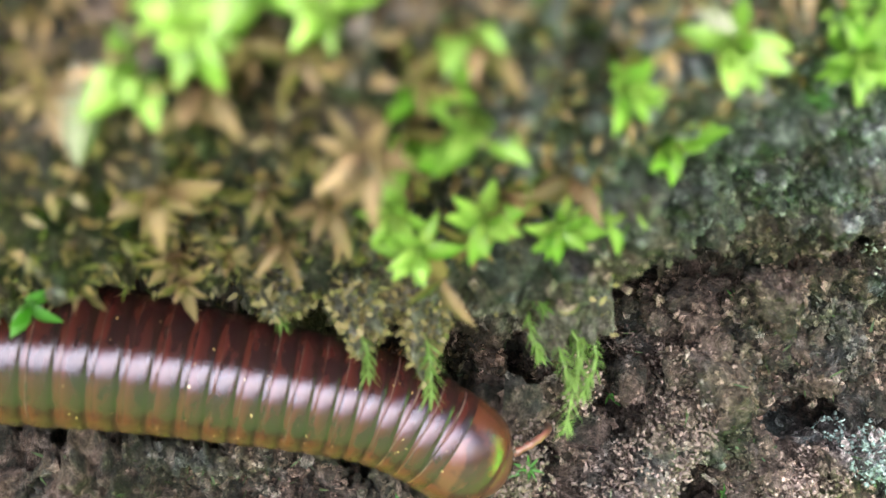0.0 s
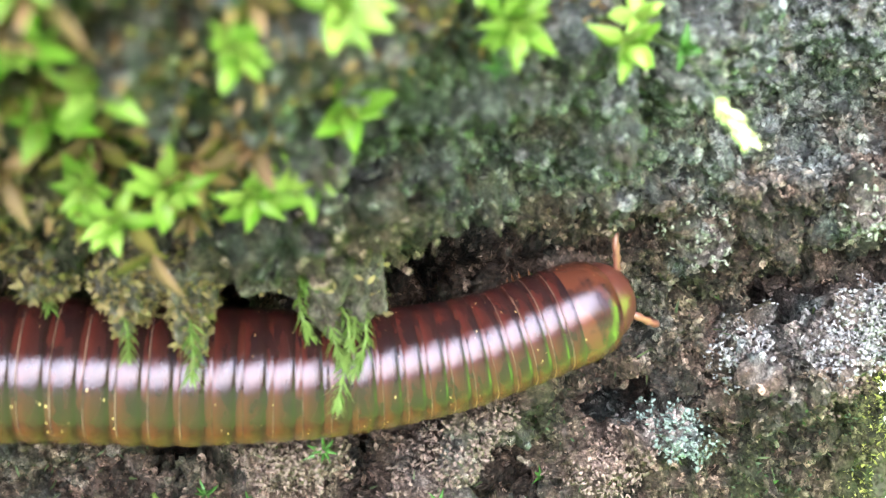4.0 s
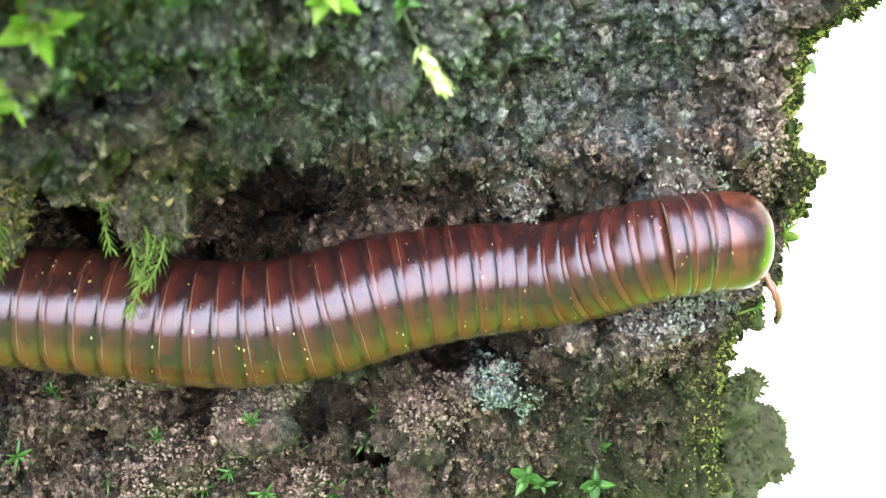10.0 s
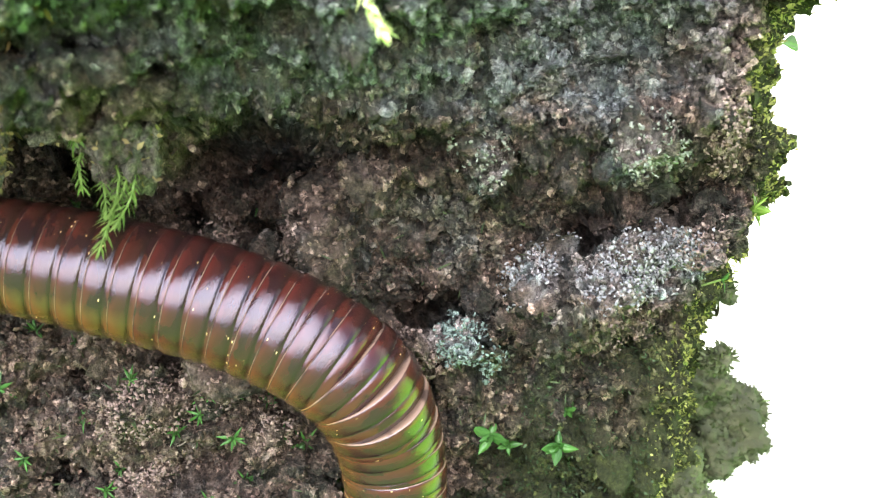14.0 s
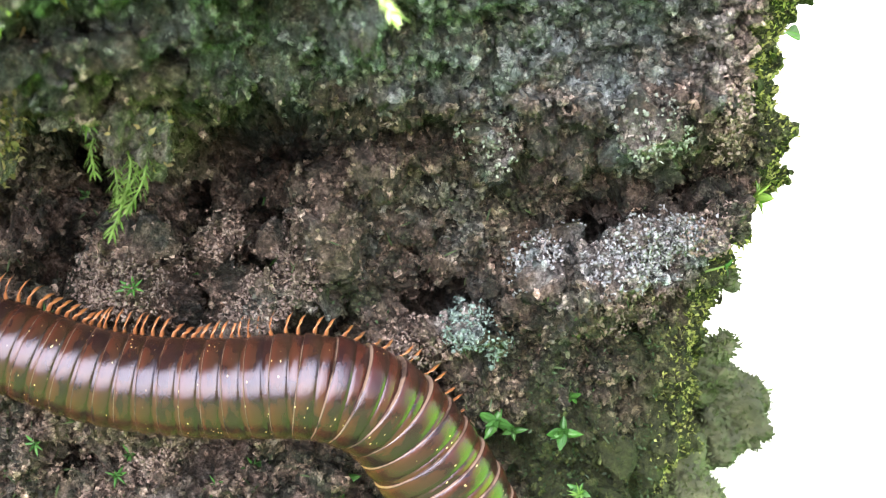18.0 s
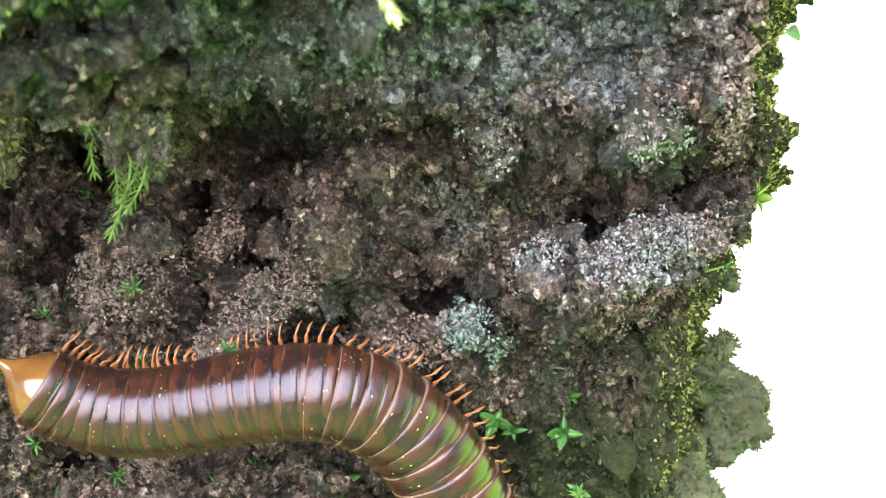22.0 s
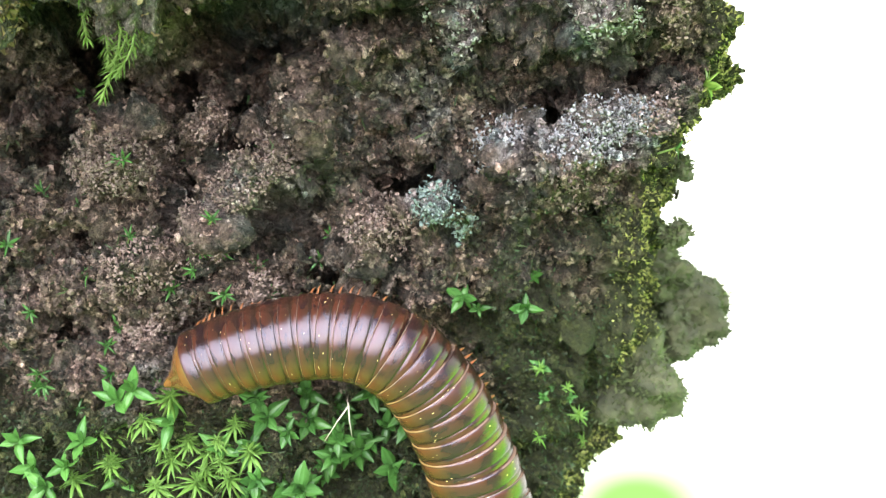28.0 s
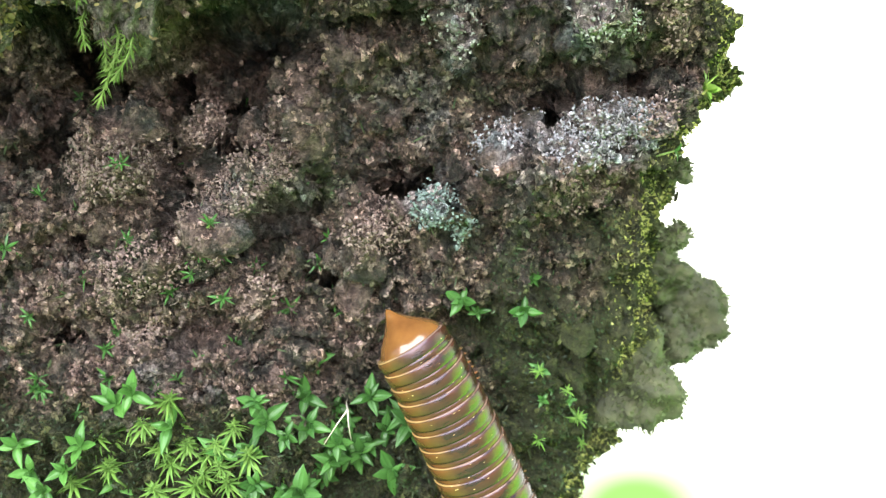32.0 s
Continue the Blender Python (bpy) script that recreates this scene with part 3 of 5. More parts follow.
def frames_along(n, spread):
    """Random turned frames whose z axis lies about n."""
    z = n + rng.normal(0, spread, n.shape)
    z /= np.linalg.norm(z, axis=1, keepdims=True)
    a = rng.normal(size=n.shape)
    x = np.cross(a, z)
    x /= np.linalg.norm(x, axis=1, keepdims=True) + 1e-9
    return np.stack([x, np.cross(z, x), z], 2)


def scatter(name, shapes, at, frames, sizes, mat, label, category, tint=0.6):
    """One object of kind stuff: many small pieces, shape by shape, in centimetres."""
    vs, fs, base = [], [], 0
    which = rng.integers(0, len(shapes), len(at))
    for s, (v, f) in enumerate(shapes):
        sel = np.where(which == s)[0]
        v, f = np.array(v, float), np.array(f)
        pts = np.einsum("nij,vj->nvi", frames[sel], v) * sizes[sel][:, None, :] if sizes.ndim == 1 else np.einsum("nij,nvj->nvi", frames[sel], v[None] * sizes[sel][:, None, :])
        pts = pts + at[sel][:, None, :]
        vs.append(pts.reshape(-1, 3))
        fs.append((f[None] + (np.arange(len(sel)) * len(v))[:, None, None] + base).reshape(-1, f.shape[1]))
        base += len(sel) * len(v)
    v, f = np.vstack(vs) * CM, np.vstack(fs)
    me = bpy.data.meshes.new(name)
    me.vertices.add(len(v))
    me.vertices.foreach_set("co", v.astype(np.float32).ravel())
    me.loops.add(f.size)
    me.loops.foreach_set("vertex_index", f.astype(np.int32).ravel())
    me.polygons.add(len(f))
    me.polygons.foreach_set("loop_start", np.arange(0, f.size, f.shape[1], dtype=np.int32))
    me.update(calc_edges=True)
    me.materials.append(mat)
    if mat is ROCK:
        order = np.concatenate([np.repeat(np.where(which == s)[0], len(shapes[s][0])) for s in range(len(shapes))])
        for key, values in zip(("algae", "mossy", "lichen", "clay"), MASKS):
            me.attributes.new(key, "FLOAT", "POINT").data.foreach_set("value", values[PICKED][order].astype(np.float32))
        me.attributes.new("tint", "FLOAT", "POINT").data.foreach_set("value", np.where(rng.random(len(at)) < 0.35, rng.uniform(-0.7, 0, len(at)), rng.uniform(0, tint, len(at)))[order].astype(np.float32))
    return tagged(new(name, me), label, category, kind="stuff")


def crumb_shape(seed):
    bm = bmesh.new()
    bmesh.ops.create_icosphere(bm, subdivisions=1, radius=1)
    r = random.Random(seed)
    for v in bm.verts:
        v.co *= r.uniform(0.6, 1.25)
    bm.verts.index_update()
    data = [tuple(v.co) for v in bm.verts], [[v.index for v in f.verts] for f in bm.faces]
    bm.free()
    return data


def grain_shape(seed):
    """A rough eight-faced crumb."""
    r = random.Random(seed)
    v = [Vector(p) * r.uniform(0.6, 1.3) for p in ((1, 0, 0), (-1, 0, 0), (0, 1, 0), (0, -1, 0), (0, 0, 1), (0, 0, -1))]
    f = [(0, 2, 4), (2, 1, 4), (1, 3, 4), (3, 0, 4), (2, 0, 5), (1, 2, 5), (3, 1, 5), (0, 3, 5)]
    return [tuple(p) for p in v], f


def flake_shape(seed):
    """A thin curled scale with an uneven rim."""
    r = random.Random(seed)
    rim = [(math.cos(k * 0.9) * r.uniform(0.7, 1.3), math.sin(k * 0.9) * r.uniform(0.7, 1.3)) for k in range(7)]
    v = [(0, 0, 0.15), *((x, y, 0.25 + 0.35 * x + r.uniform(-0.1, 0.15)) for x, y in rim), *((x * 0.6, y * 0.6, -0.5) for x, y in rim)]
    f = [(0, 1 + k, 1 + (k + 1) % 7) for k in range(7)]
    for k in range(7):
        a, b = 1 + k, 1 + (k + 1) % 7
        f += [(a, a + 7, b + 7), (a, b + 7, b)]
    return v, f


def curl_shape(seed):
    """A short curled ridge with a sharp crest, like a frill of dead lichen."""
    r = random.Random(seed)
    turn, heading, x, y = r.uniform(-0.9, 0.9), r.uniform(0, 6.28), 0.0, 0.0
    v, f = [], []
    for k in range(5):
        w = 0.3 if 0 < k < 4 else 0.14
        a, b = -math.sin(heading) * w, math.cos(heading) * w
        v += [(x + a, y + b, -0.5), (x + r.uniform(-0.15, 0.15), y + r.uniform(-0.15, 0.15), r.uniform(0.35, 0.9)), (x - a, y - b, -0.5)]
        heading += turn + r.uniform(-0.35, 0.35)
        x, y = x + 0.6 * math.cos(heading), y + 0.6 * math.sin(heading)
    for k in range(4):
        o = 3 * k
        f += [(o, o + 3, o + 4), (o, o + 4, o + 1), (o + 1, o + 4, o + 5), (o + 1, o + 5, o + 2)]
    cx, cy = sum(p[0] for p in v) / 15, sum(p[1] for p in v) / 15
    return [(p[0] - cx, p[1] - cy, p[2]) for p in v], f


def tiny_blade(width, bow):
    return [(0, -width * 0.5, 0), (0, width * 0.5, 0), (bow * 0.3 - 0.06, -width, 0.5), (bow * 0.3, 0, 0.45), (bow * 0.3 - 0.06, width, 0.5), (bow, 0, 1.0)], [(0, 3, 2), (0, 1, 3), (1, 4, 3), (2, 3, 5), (3, 4, 5)]


def blade_shape(width, bow, fold=0.15):
    """A small pointed leaf along z from the origin, one long, folded along its middle."""
    rows = [(0.0, 0.35), (0.35, 1.0), (0.7, 0.7), (1.0, 0.05)]
    v, f = [], []
    for h, w in rows:
        x = bow * h * h
        v += [(x - fold * w * width, -w * width, h), (x, 0, h), (x - fold * w * width, w * width, h)]
    for i in range(len(rows) - 1):
        a = i * 3
        f += [(a, a + 1, a + 4, a + 3), (a + 1, a + 2, a + 5, a + 4)]
    return v, f


def three(n, lo, hi):
    return np.repeat(rng.uniform(lo, hi, (n, 1)), 3, 1) * rng.uniform(0.7, 1.3, (n, 3))


def litter_line(x):
    return np.interp(x, [-5, -3.3, -2.7, -2.1, -0.8, 0], [1.3, 1.25, 1.4, 1.75, 2.05, 2.6])


def grow_cover():
    crumbs = [grain_shape(s) for s in range(20, 32)]
    grains = [grain_shape(s) for s in range(10)]
    at, n = picks(10000, lambda p, a, al, mo, li: (1 - al) * (1 - 0.8 * mo) * (p[:, 0] > -5.6) * np.where(p[:, 2] < 0.9, 0.6, 0.25) * (grad_noise(p, 0.5, 21) > -0.1))
    scatter("soil_crumbs", crumbs, at, frames_along(n, 0.5), three(len(at), 0.014, 0.038), ROCK, "loose brown soil crumbs clinging to the rock", "soil", 0.9)
    at, n = picks(14000, lambda p, a, al, mo, li: (1 - 0.7 * al) * (1 - 0.7 * mo) * (p[:, 0] > -5.6) * np.where(p[:, 2] < 0.9, 0.8, 0.3))
    scatter("soil_grains", grains, at, frames_along(n, 0.6), three(len(at), 0.008, 0.022), ROCK, "fine brown soil grains over the rock", "soil", 0.8)
    at, n = picks(12000, lambda p, a, al, mo, li: al)
    scatter("lichen_granules", grains, at, frames_along(n, 0.5), three(len(at), 0.01, 0.03), ROCK, "grey-green granular crust of lichen and algae", "lichen", 0.6)
    at, n = picks(36000, lambda p, a, al, mo, li: (1 - 0.75 * al) * (1 - 0.8 * mo) * (p[:, 0] > -4.6) * (p[:, 2] > -3.7) * (p[:, 2] < 2.4) * np.where(grad_noise(p, 0.4, 25) > -0.1, 1.0, 0.35))
    scatter("lichen_curls", [curl_shape(s) for s in range(20, 34)], at, frames_along(n, 0.7), three(len(at), 0.02, 0.05), ROCK, "crisp curled ridges of dead brown lichen and soil", "lichen", 1.2)
    at, n = picks(9000, lambda p, a, al, mo, li: al * (grad_noise(p, 0.4, 24) > -0.25))
    scatter("lichen_scales", [flake_shape(s) for s in range(8)], at, frames_along(n, 0.4), three(len(at), 0.02, 0.06), ROCK, "small grey-green curled lichen scales", "lichen", 0.6)
    at, n = picks(3500, lambda p, a, al, mo, li: li)
    scatter("pale_scales", [flake_shape(s) for s in range(8, 14)], at, frames_along(n, 0.6), three(len(at), 0.015, 0.045), ROCK, "pale curled lichen scales on raised clods", "lichen", 1.3)
    at, n = picks(9000, lambda p, a, al, mo, li: li)
    scatter("pale_lichen", grains, at, frames_along(n, 0.5), three(len(at), 0.01, 0.03), ROCK, "pale grey crusty lichen on raised clods", "lichen", 1.1)
    blades = [blade_shape(0.22, b) for b in (0.1, 0.35, 0.6)]
    at, n = picks(34000, lambda p, a, al, mo, li: mo * step(0.1, 0.5, a))
    n = n + np.array([0.2, 0, 0.2])
    scatter("moss_carpet", [tiny_blade(0.25, b) for b in (0.1, 0.4, 0.8)], at, frames_along(n, 0.9), three(len(at), 0.015, 0.05), OLIVE, "short olive green moss carpet over the rock's edge", "moss")
    # Moss of the front; its darkened leaves also carry painted shade.
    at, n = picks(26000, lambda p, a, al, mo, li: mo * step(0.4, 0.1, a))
    scatter("dark_moss_carpet", [tiny_blade(0.25, b) for b in (0.1, 0.4, 0.8)], at, frames_along(n + np.array([0.1, 0, 0.1]), 0.9), three(len(at), 0.015, 0.045), SHADED_MOSS, "short green moss between soil crumbs, its colour darkened to stand in for shade", "moss")
    wide = [blade_shape(w, b) for w, b in ((0.25, 0.3), (0.16, 0.7), (0.1, 0.2), (0.3, 1.0))]
    at, n = picks(27000, lambda p, a, al, mo, li: step(0.0, 0.25, p[:, 2] - litter_line(p[:, 0]) + 0.12 * grad_noise(p, 0.35, 31)) * (grad_noise(p, 0.45, 32) > -0.5))
    n = n + np.array([0, -0.3, -0.3])
    scatter("dry_moss_litter", wide, at, frames_along(n, 0.9), three(len(at), 0.025, 0.085), LITTER, "brown dry moss leaves matted on the overhang", "moss")
    at, n = picks(9000, lambda p, a, al, mo, li: step(-0.3, -0.1, p[:, 2] - litter_line(p[:, 0])) * step(0.6, 0.3, p[:, 2] - litter_line(p[:, 0])) * (p[:, 0] < -2.9))
    scatter("crusty_moss", blades, at, frames_along(n + np.array([0, -0.2, -0.4]), 0.8), three(len(at), 0.04, 0.1), CRUST, "stunted olive-brown moss on the rim of the overhang", "moss")
    at, n = picks(2500, lambda p, a, al, mo, li: (p[:, 2] < 0.7) * (p[:, 0] < 1.8) * 0.5 * (grad_noise(p, 0.5, 33) > 0))
    scatter("moss_threads", [blade_shape(0.07, b) for b in (0.2, 0.6)], at, frames_along(n, 0.7), three(len(at), 0.05, 0.14), THREAD, "fine olive moss threads between the crumbs", "moss")


HUSK = plant_material("dry_husk", (0.16, 0.14, 0.1), (0.4, 0.36, 0.3), 0.6, 0.3)
CRUST = plant_material("crusty_moss_leaf", (0.05, 0.038, 0.017), (0.25, 0.19, 0.09), 0.6, 0.25)
THREAD = plant_material("moss_thread", (0.015, 0.025, 0.01), (0.06, 0.085, 0.03), 0.6, 0.2)
grow_cover()


def leaf_mesh(name, length, width, bow, cup, mat):
    """A leaf along x in centimetres: pointed, cupped along its middle, thicker at the rib."""
    v, f = [], []
    rows = [(0, 0.3), (0.18, 0.75), (0.4, 1.0), (0.62, 0.85), (0.82, 0.45), (1.0, 0.04)]
    for h, w in rows:
        z = bow * length * h * h
        for j in (-1, -0.5, 0, 0.5, 1):
            v.append((h * length * CM, j * w * width * CM, (z + cup * w * width * abs(j) ** 1.5) * CM))
        v.append((h * length * CM, 0, (z - 0.08 * w * width) * CM))
    for i in range(len(rows) - 1):
        a, b = i * 6, i * 6 + 6
        for j in range(4):
            f.append((a + j, b + j, b + j + 1, a + j + 1))
        f += [(a, a + 5, b + 5, b), (a + 5, a + 4, b + 4, b + 5)]
    return mesh_from(name, v, f, mat=mat)


def leaves_of(mat, length, width):
    return [leaf_mesh("leaf", length, width, b, c, mat) for b, c in ((-0.25, 0.5), (0.1, 0.7), (-0.5, 0.4), (0.3, 0.6))]


HUSK_LEAVES = leaves_of(HUSK, 0.26, 0.06)
FEATHER = plant_material("feather_moss_leaf", (0.045, 0.12, 0.018), (0.19, 0.34, 0.065), 0.45, 0.4)
STAR_LEAVES = leaves_of(STAR, 0.19, 0.044)
DARK_LEAVES = leaves_of(SHADE_LEAF, 0.15, 0.038)
BROAD_LEAVES = leaves_of(STAR2, 0.24, 0.055)
NEEDLES = leaves_of(SHADE_LEAF, 0.13, 0.014)
NEEDLES2 = [leaf_mesh("leaf", 0.17, 0.017, b, 0.5, FEATHER) for b in (-0.45, -0.7, -0.95, -0.25)]
r3 = random.Random(3)


def stem_mesh(points, r0, r1, mat):
    k = len(points) - 1
    return mesh_from("stem", *tube([(p[0] * CM, p[1] * CM, p[2] * CM) for p in points], [(r0 + (r1 - r0) * i / k) * CM for i in range(k + 1)], 7), mat=mat)


def rosette(name, x, z, axis, leaves, count, size, label, group, height=0.12, y=None, tiers=2, mat=None, rise=0.012):
    """A small leafy shoot rooted in the rock at x, z whose leaves spread about the axis."""
    root, n = skin(x, z)
    axis = Vector(axis).normalized()
    top = Vector(root) + axis * height
    if y is not None:
        root = skin(x, z + 0.1)[0]
        top = Vector((x, min(y, root[1] - 0.16), z))
    thing = tagged(new(name), label, "moss", group)
    thing.location = Vector(root) * CM
    mid = (Vector(root) + top) / 2 + Vector((0, 0, -0.02))
    base = Vector(root)
    part("stem", stem_mesh([Vector((0, 0, 0)) - axis * 0.03, mid - base, top - base], 0.014, 0.01, mat or FROND), None, thing)
    turn0 = r3.uniform(0, 6.28)
    q = axis.to_track_quat("Z", "Y").to_matrix().to_4x4()
    for k in range(count):
        tier = k % tiers
        tilt = (-18 - 34 * min(tier, 2) if rise < 0.02 else -8 - 10 * tier) + r3.uniform(-14, 14)
        a = turn0 + k * 2.4 + r3.uniform(-0.2, 0.2)
        leaf = part("leaf", r3.choice(leaves), None, thing)
        s = size * r3.uniform(0.75, 1.15) * (1 - 0.2 * tier)
        leaf.matrix_basis = Matrix.Translation((top - base + axis * (rise * tier)) * CM) @ q @ Matrix.Rotation(a, 4, "Z") @ Matrix.Rotation(radians(tilt), 4, "Y") @ Matrix.Diagonal((s, s, s, 1))
    return thing


def frond(name, points, label, group, needle=0.075, every=0.026, mat=None, needles=None, width=0.011, bare=0.0):
    """A thin hanging shoot along points with many needle leaves; it grows from the rock at its first point."""
    pts = [Vector(p) for p in points]
    thing = tagged(new(name), label, "moss", group)
    thing.location = pts[0] * CM
    base = pts[0]
    dense = []
    for a, b in zip(pts[:-1], pts[1:]):
        k = max(int((b - a).length / every), 1)
        dense += [a.lerp(b, i / k) for i in range(k)]
    dense.append(pts[-1])
    part("stem", stem_mesh([p - base for p in dense[::3] + [dense[-1]]], 0.013, 0.006, mat or FROND), None, thing)
    v, f = [], []
    for i, p in enumerate(dense):
        if i < bare * len(dense):
            continue
        d = (dense[min(i + 1, len(dense) - 1)] - dense[max(i - 1, 0)]).normalized()
        last = i > len(dense) - 5
        for j in range(4 if last else 2):
            out = d.orthogonal().normalized()
            out.rotate(Matrix.Rotation(i * 2.4 + j * (1.6 if last else 3.14), 3, d))
            e = (out * 0.8 + d * (0.6 if not last else 0.9)).normalized()
            w = e.cross(d).normalized() * width
            ln = needle * r3.uniform(0.7, 1.25) * (0.55 + 0.45 * min(i / 6, 1))
            o = p - base
            t = out.cross(w).normalized() * width * 0.5
            m = o + e * ln * 0.5 + d * ln * 0.06
            tip = o + e * ln + d * ln * 0.22
            k = len(v)
            v += [c * CM for c in (o - w * 0.5, o + w * 0.5, m + w, m - w, m + t * 1.6, tip)]
            f += [(k, k + 1, k + 2, k + 4), (k, k + 4, k + 3), (k + 3, k + 4, k + 5), (k + 4, k + 2, k + 5)]
    part("foliage", mesh_from("foliage", v, f, mat=needles or FROND), None, thing)
    return thing


# bright stars of moss on the overhang
for x, z, y, size in ((-4.85, 2.37, -2.9, 1.1), (-4.7, 2.45, -2.9, 1.0), (-4.31, 2.32, -2.85, 1.1), (-4.29, 2.11, -2.8, 1.0), (-4.48, 2.06, -2.87, 1.1),
                      (-4.07, 2.27, -2.8, 1.15), (-3.9, 2.17, -2.8, 1.1), (-3.56, 2.3, -2.8, 1.2), (-3.48, 2.1, -2.79, 1.15), (-3.61, 1.95, -2.6, 1.0),
                      (-3.62, 1.75, -2.5, 1.0), (-3.36, 1.8, -2.54, 1.1), (-3.6, 1.53, -2.2, 0.95), (-3.24, 1.47, -2.4, 1.0), (-3.5, 1.37, -2.15, 1.1)):
    rosette("moss_plant", x, z, (r3.uniform(-0.3, 0.3), -0.85, r3.uniform(-0.5, 0.0)), STAR_LEAVES, 12, size * 1.1, "bright green star-shaped moss shoot on the overhang", "moss shoots on the overhang", y=y)
for x, z, y, size in ((-2.86, 1.4, -2.21, 1.1), (-2.6, 1.47, -2.3, 1.0), (-2.41, 1.72, -2.38, 1.15), (-2.45, 1.98, -2.4, 1.0), (-2.85, 1.85, -2.3, 0.9),
                      (-1.64, 1.98, -2.54, 1.15), (-1.9, 2.12, -2.5, 1.0), (-1.78, 2.2, -2.5, 1.1), (-2.25, 2.25, -2.5, 1.0), (-1.62, 2.14, -2.55, 0.9)):
    rosette("moss_plant", x, z, (r3.uniform(-0.3, 0.3), -0.8, r3.uniform(-0.6, -0.1)), STAR_LEAVES, 12, size * 1.1, "bright green star-shaped moss shoot on the overhang", "moss shoots on the overhang", y=y)
rosette("moss_plant", -1.7, 1.81, (0, -0.8, -0.3), NEEDLES, 9, 0.6, "tiny pale green moss shoot on the rock", "moss shoots on the overhang", y=-2.0)
rosette("moss_plant", -0.93, 1.95, (0.1, -0.8, -0.5), STAR_LEAVES, 8, 1.3, "yellow-green moss shoot with long narrow leaves", "moss shoots on the overhang", y=-2.22)
rosette("moss_plant", -0.85, 2.06, (0.1, -0.8, 0.1), STAR_LEAVES, 7, 1.2, "yellow-green moss shoot with long narrow leaves", "moss shoots on the overhang", y=-2.2)
rosette("moss_plant", -0.5, 1.93, (0.1, -0.8, -0.2), DARK_LEAVES, 6, 0.9, "small green moss shoot on the rock", "moss shoots on the overhang", y=-1.9)

rosette("dry_leaf", -4.68, 2.04, (0.1, -0.9, -0.3), HUSK_LEAVES, 2, 1.0, "whitish dry oval leaf among the moss", "dry leaves", y=-2.88, mat=LITTER)
rosette("dry_leaf", -2.69, 2.07, (0.3, -0.9, -0.3), HUSK_LEAVES, 2, 0.8, "pale dry husk caught in the moss", "dry leaves", y=-2.4, mat=LITTER)
rosette("dry_leaf", -3.38, 1.2, (0.0, -0.6, -0.8), leaves_of(LITTER, 0.3, 0.05), 3, 1.1, "brown hanging dry moss leaves", "dry leaves", y=-1.9, mat=LITTER)

# dry brown shoots among the litter
DRY_LEAVES = leaves_of(LITTER, 0.2, 0.036)
for k in range(46):
    x = r3.uniform(-5.4, -1.7)
    z = float(litter_line(x)) + r3.uniform(0.12, 1.0)
    rosette("dry_moss_plant", x, z, (r3.uniform(-0.5, 0.5), -0.6, r3.uniform(-0.7, 0.0)), DRY_LEAVES, 8, r3.uniform(0.8, 1.4), "brown dried moss shoot on the overhang", "dry moss shoots", 0.1, mat=LITTER)


# crumbly clods that sit on the rock
CLOD_SHAPES = [crumb_shape(s) for s in range(60, 63)] + [curl_shape(s) for s in range(63, 73)] + [flake_shape(s) for s in range(73, 76)]


def clod(name, x, z, rx, rz, turn, height, count, mat, label, category, group):
    """A heap of crumbs over an ellipse of the rock's front, thickest in its middle."""
    c, q = math.cos(radians(turn)), math.sin(radians(turn))
    at, normals = [], []
    count = int(count * 4)
    for k in range(count):
        r, a = math.sqrt(rng.random()) * rng.uniform(0.85, 1.2), rng.uniform(0, 2 * math.pi)
        u, w = rx * r * math.cos(a), rz * r * math.sin(a)
        p, n = skin(x + u * c - w * q, z + u * q + w * c)
        at.append(p + n * height * max(1 - r * r, 0) * rng.uniform(0.1, 1.0) + rng.normal(0, 0.015, 3))
        normals.append(n)
    base = np.mean(at, axis=0)
    thing = tagged(new(name), label, category, group)
    thing.location = Vector(base) * CM
    heap = scatter("heap", CLOD_SHAPES, np.array(at) - base, frames_along(np.array(normals), 0.8), three(count, 0.008, 0.021), mat, "rough crumbs of many sizes", "soil")
    heap.parent = thing
    del heap["category"]


PINKISH = "pale pinkish crumbly clod of soil on the rock"
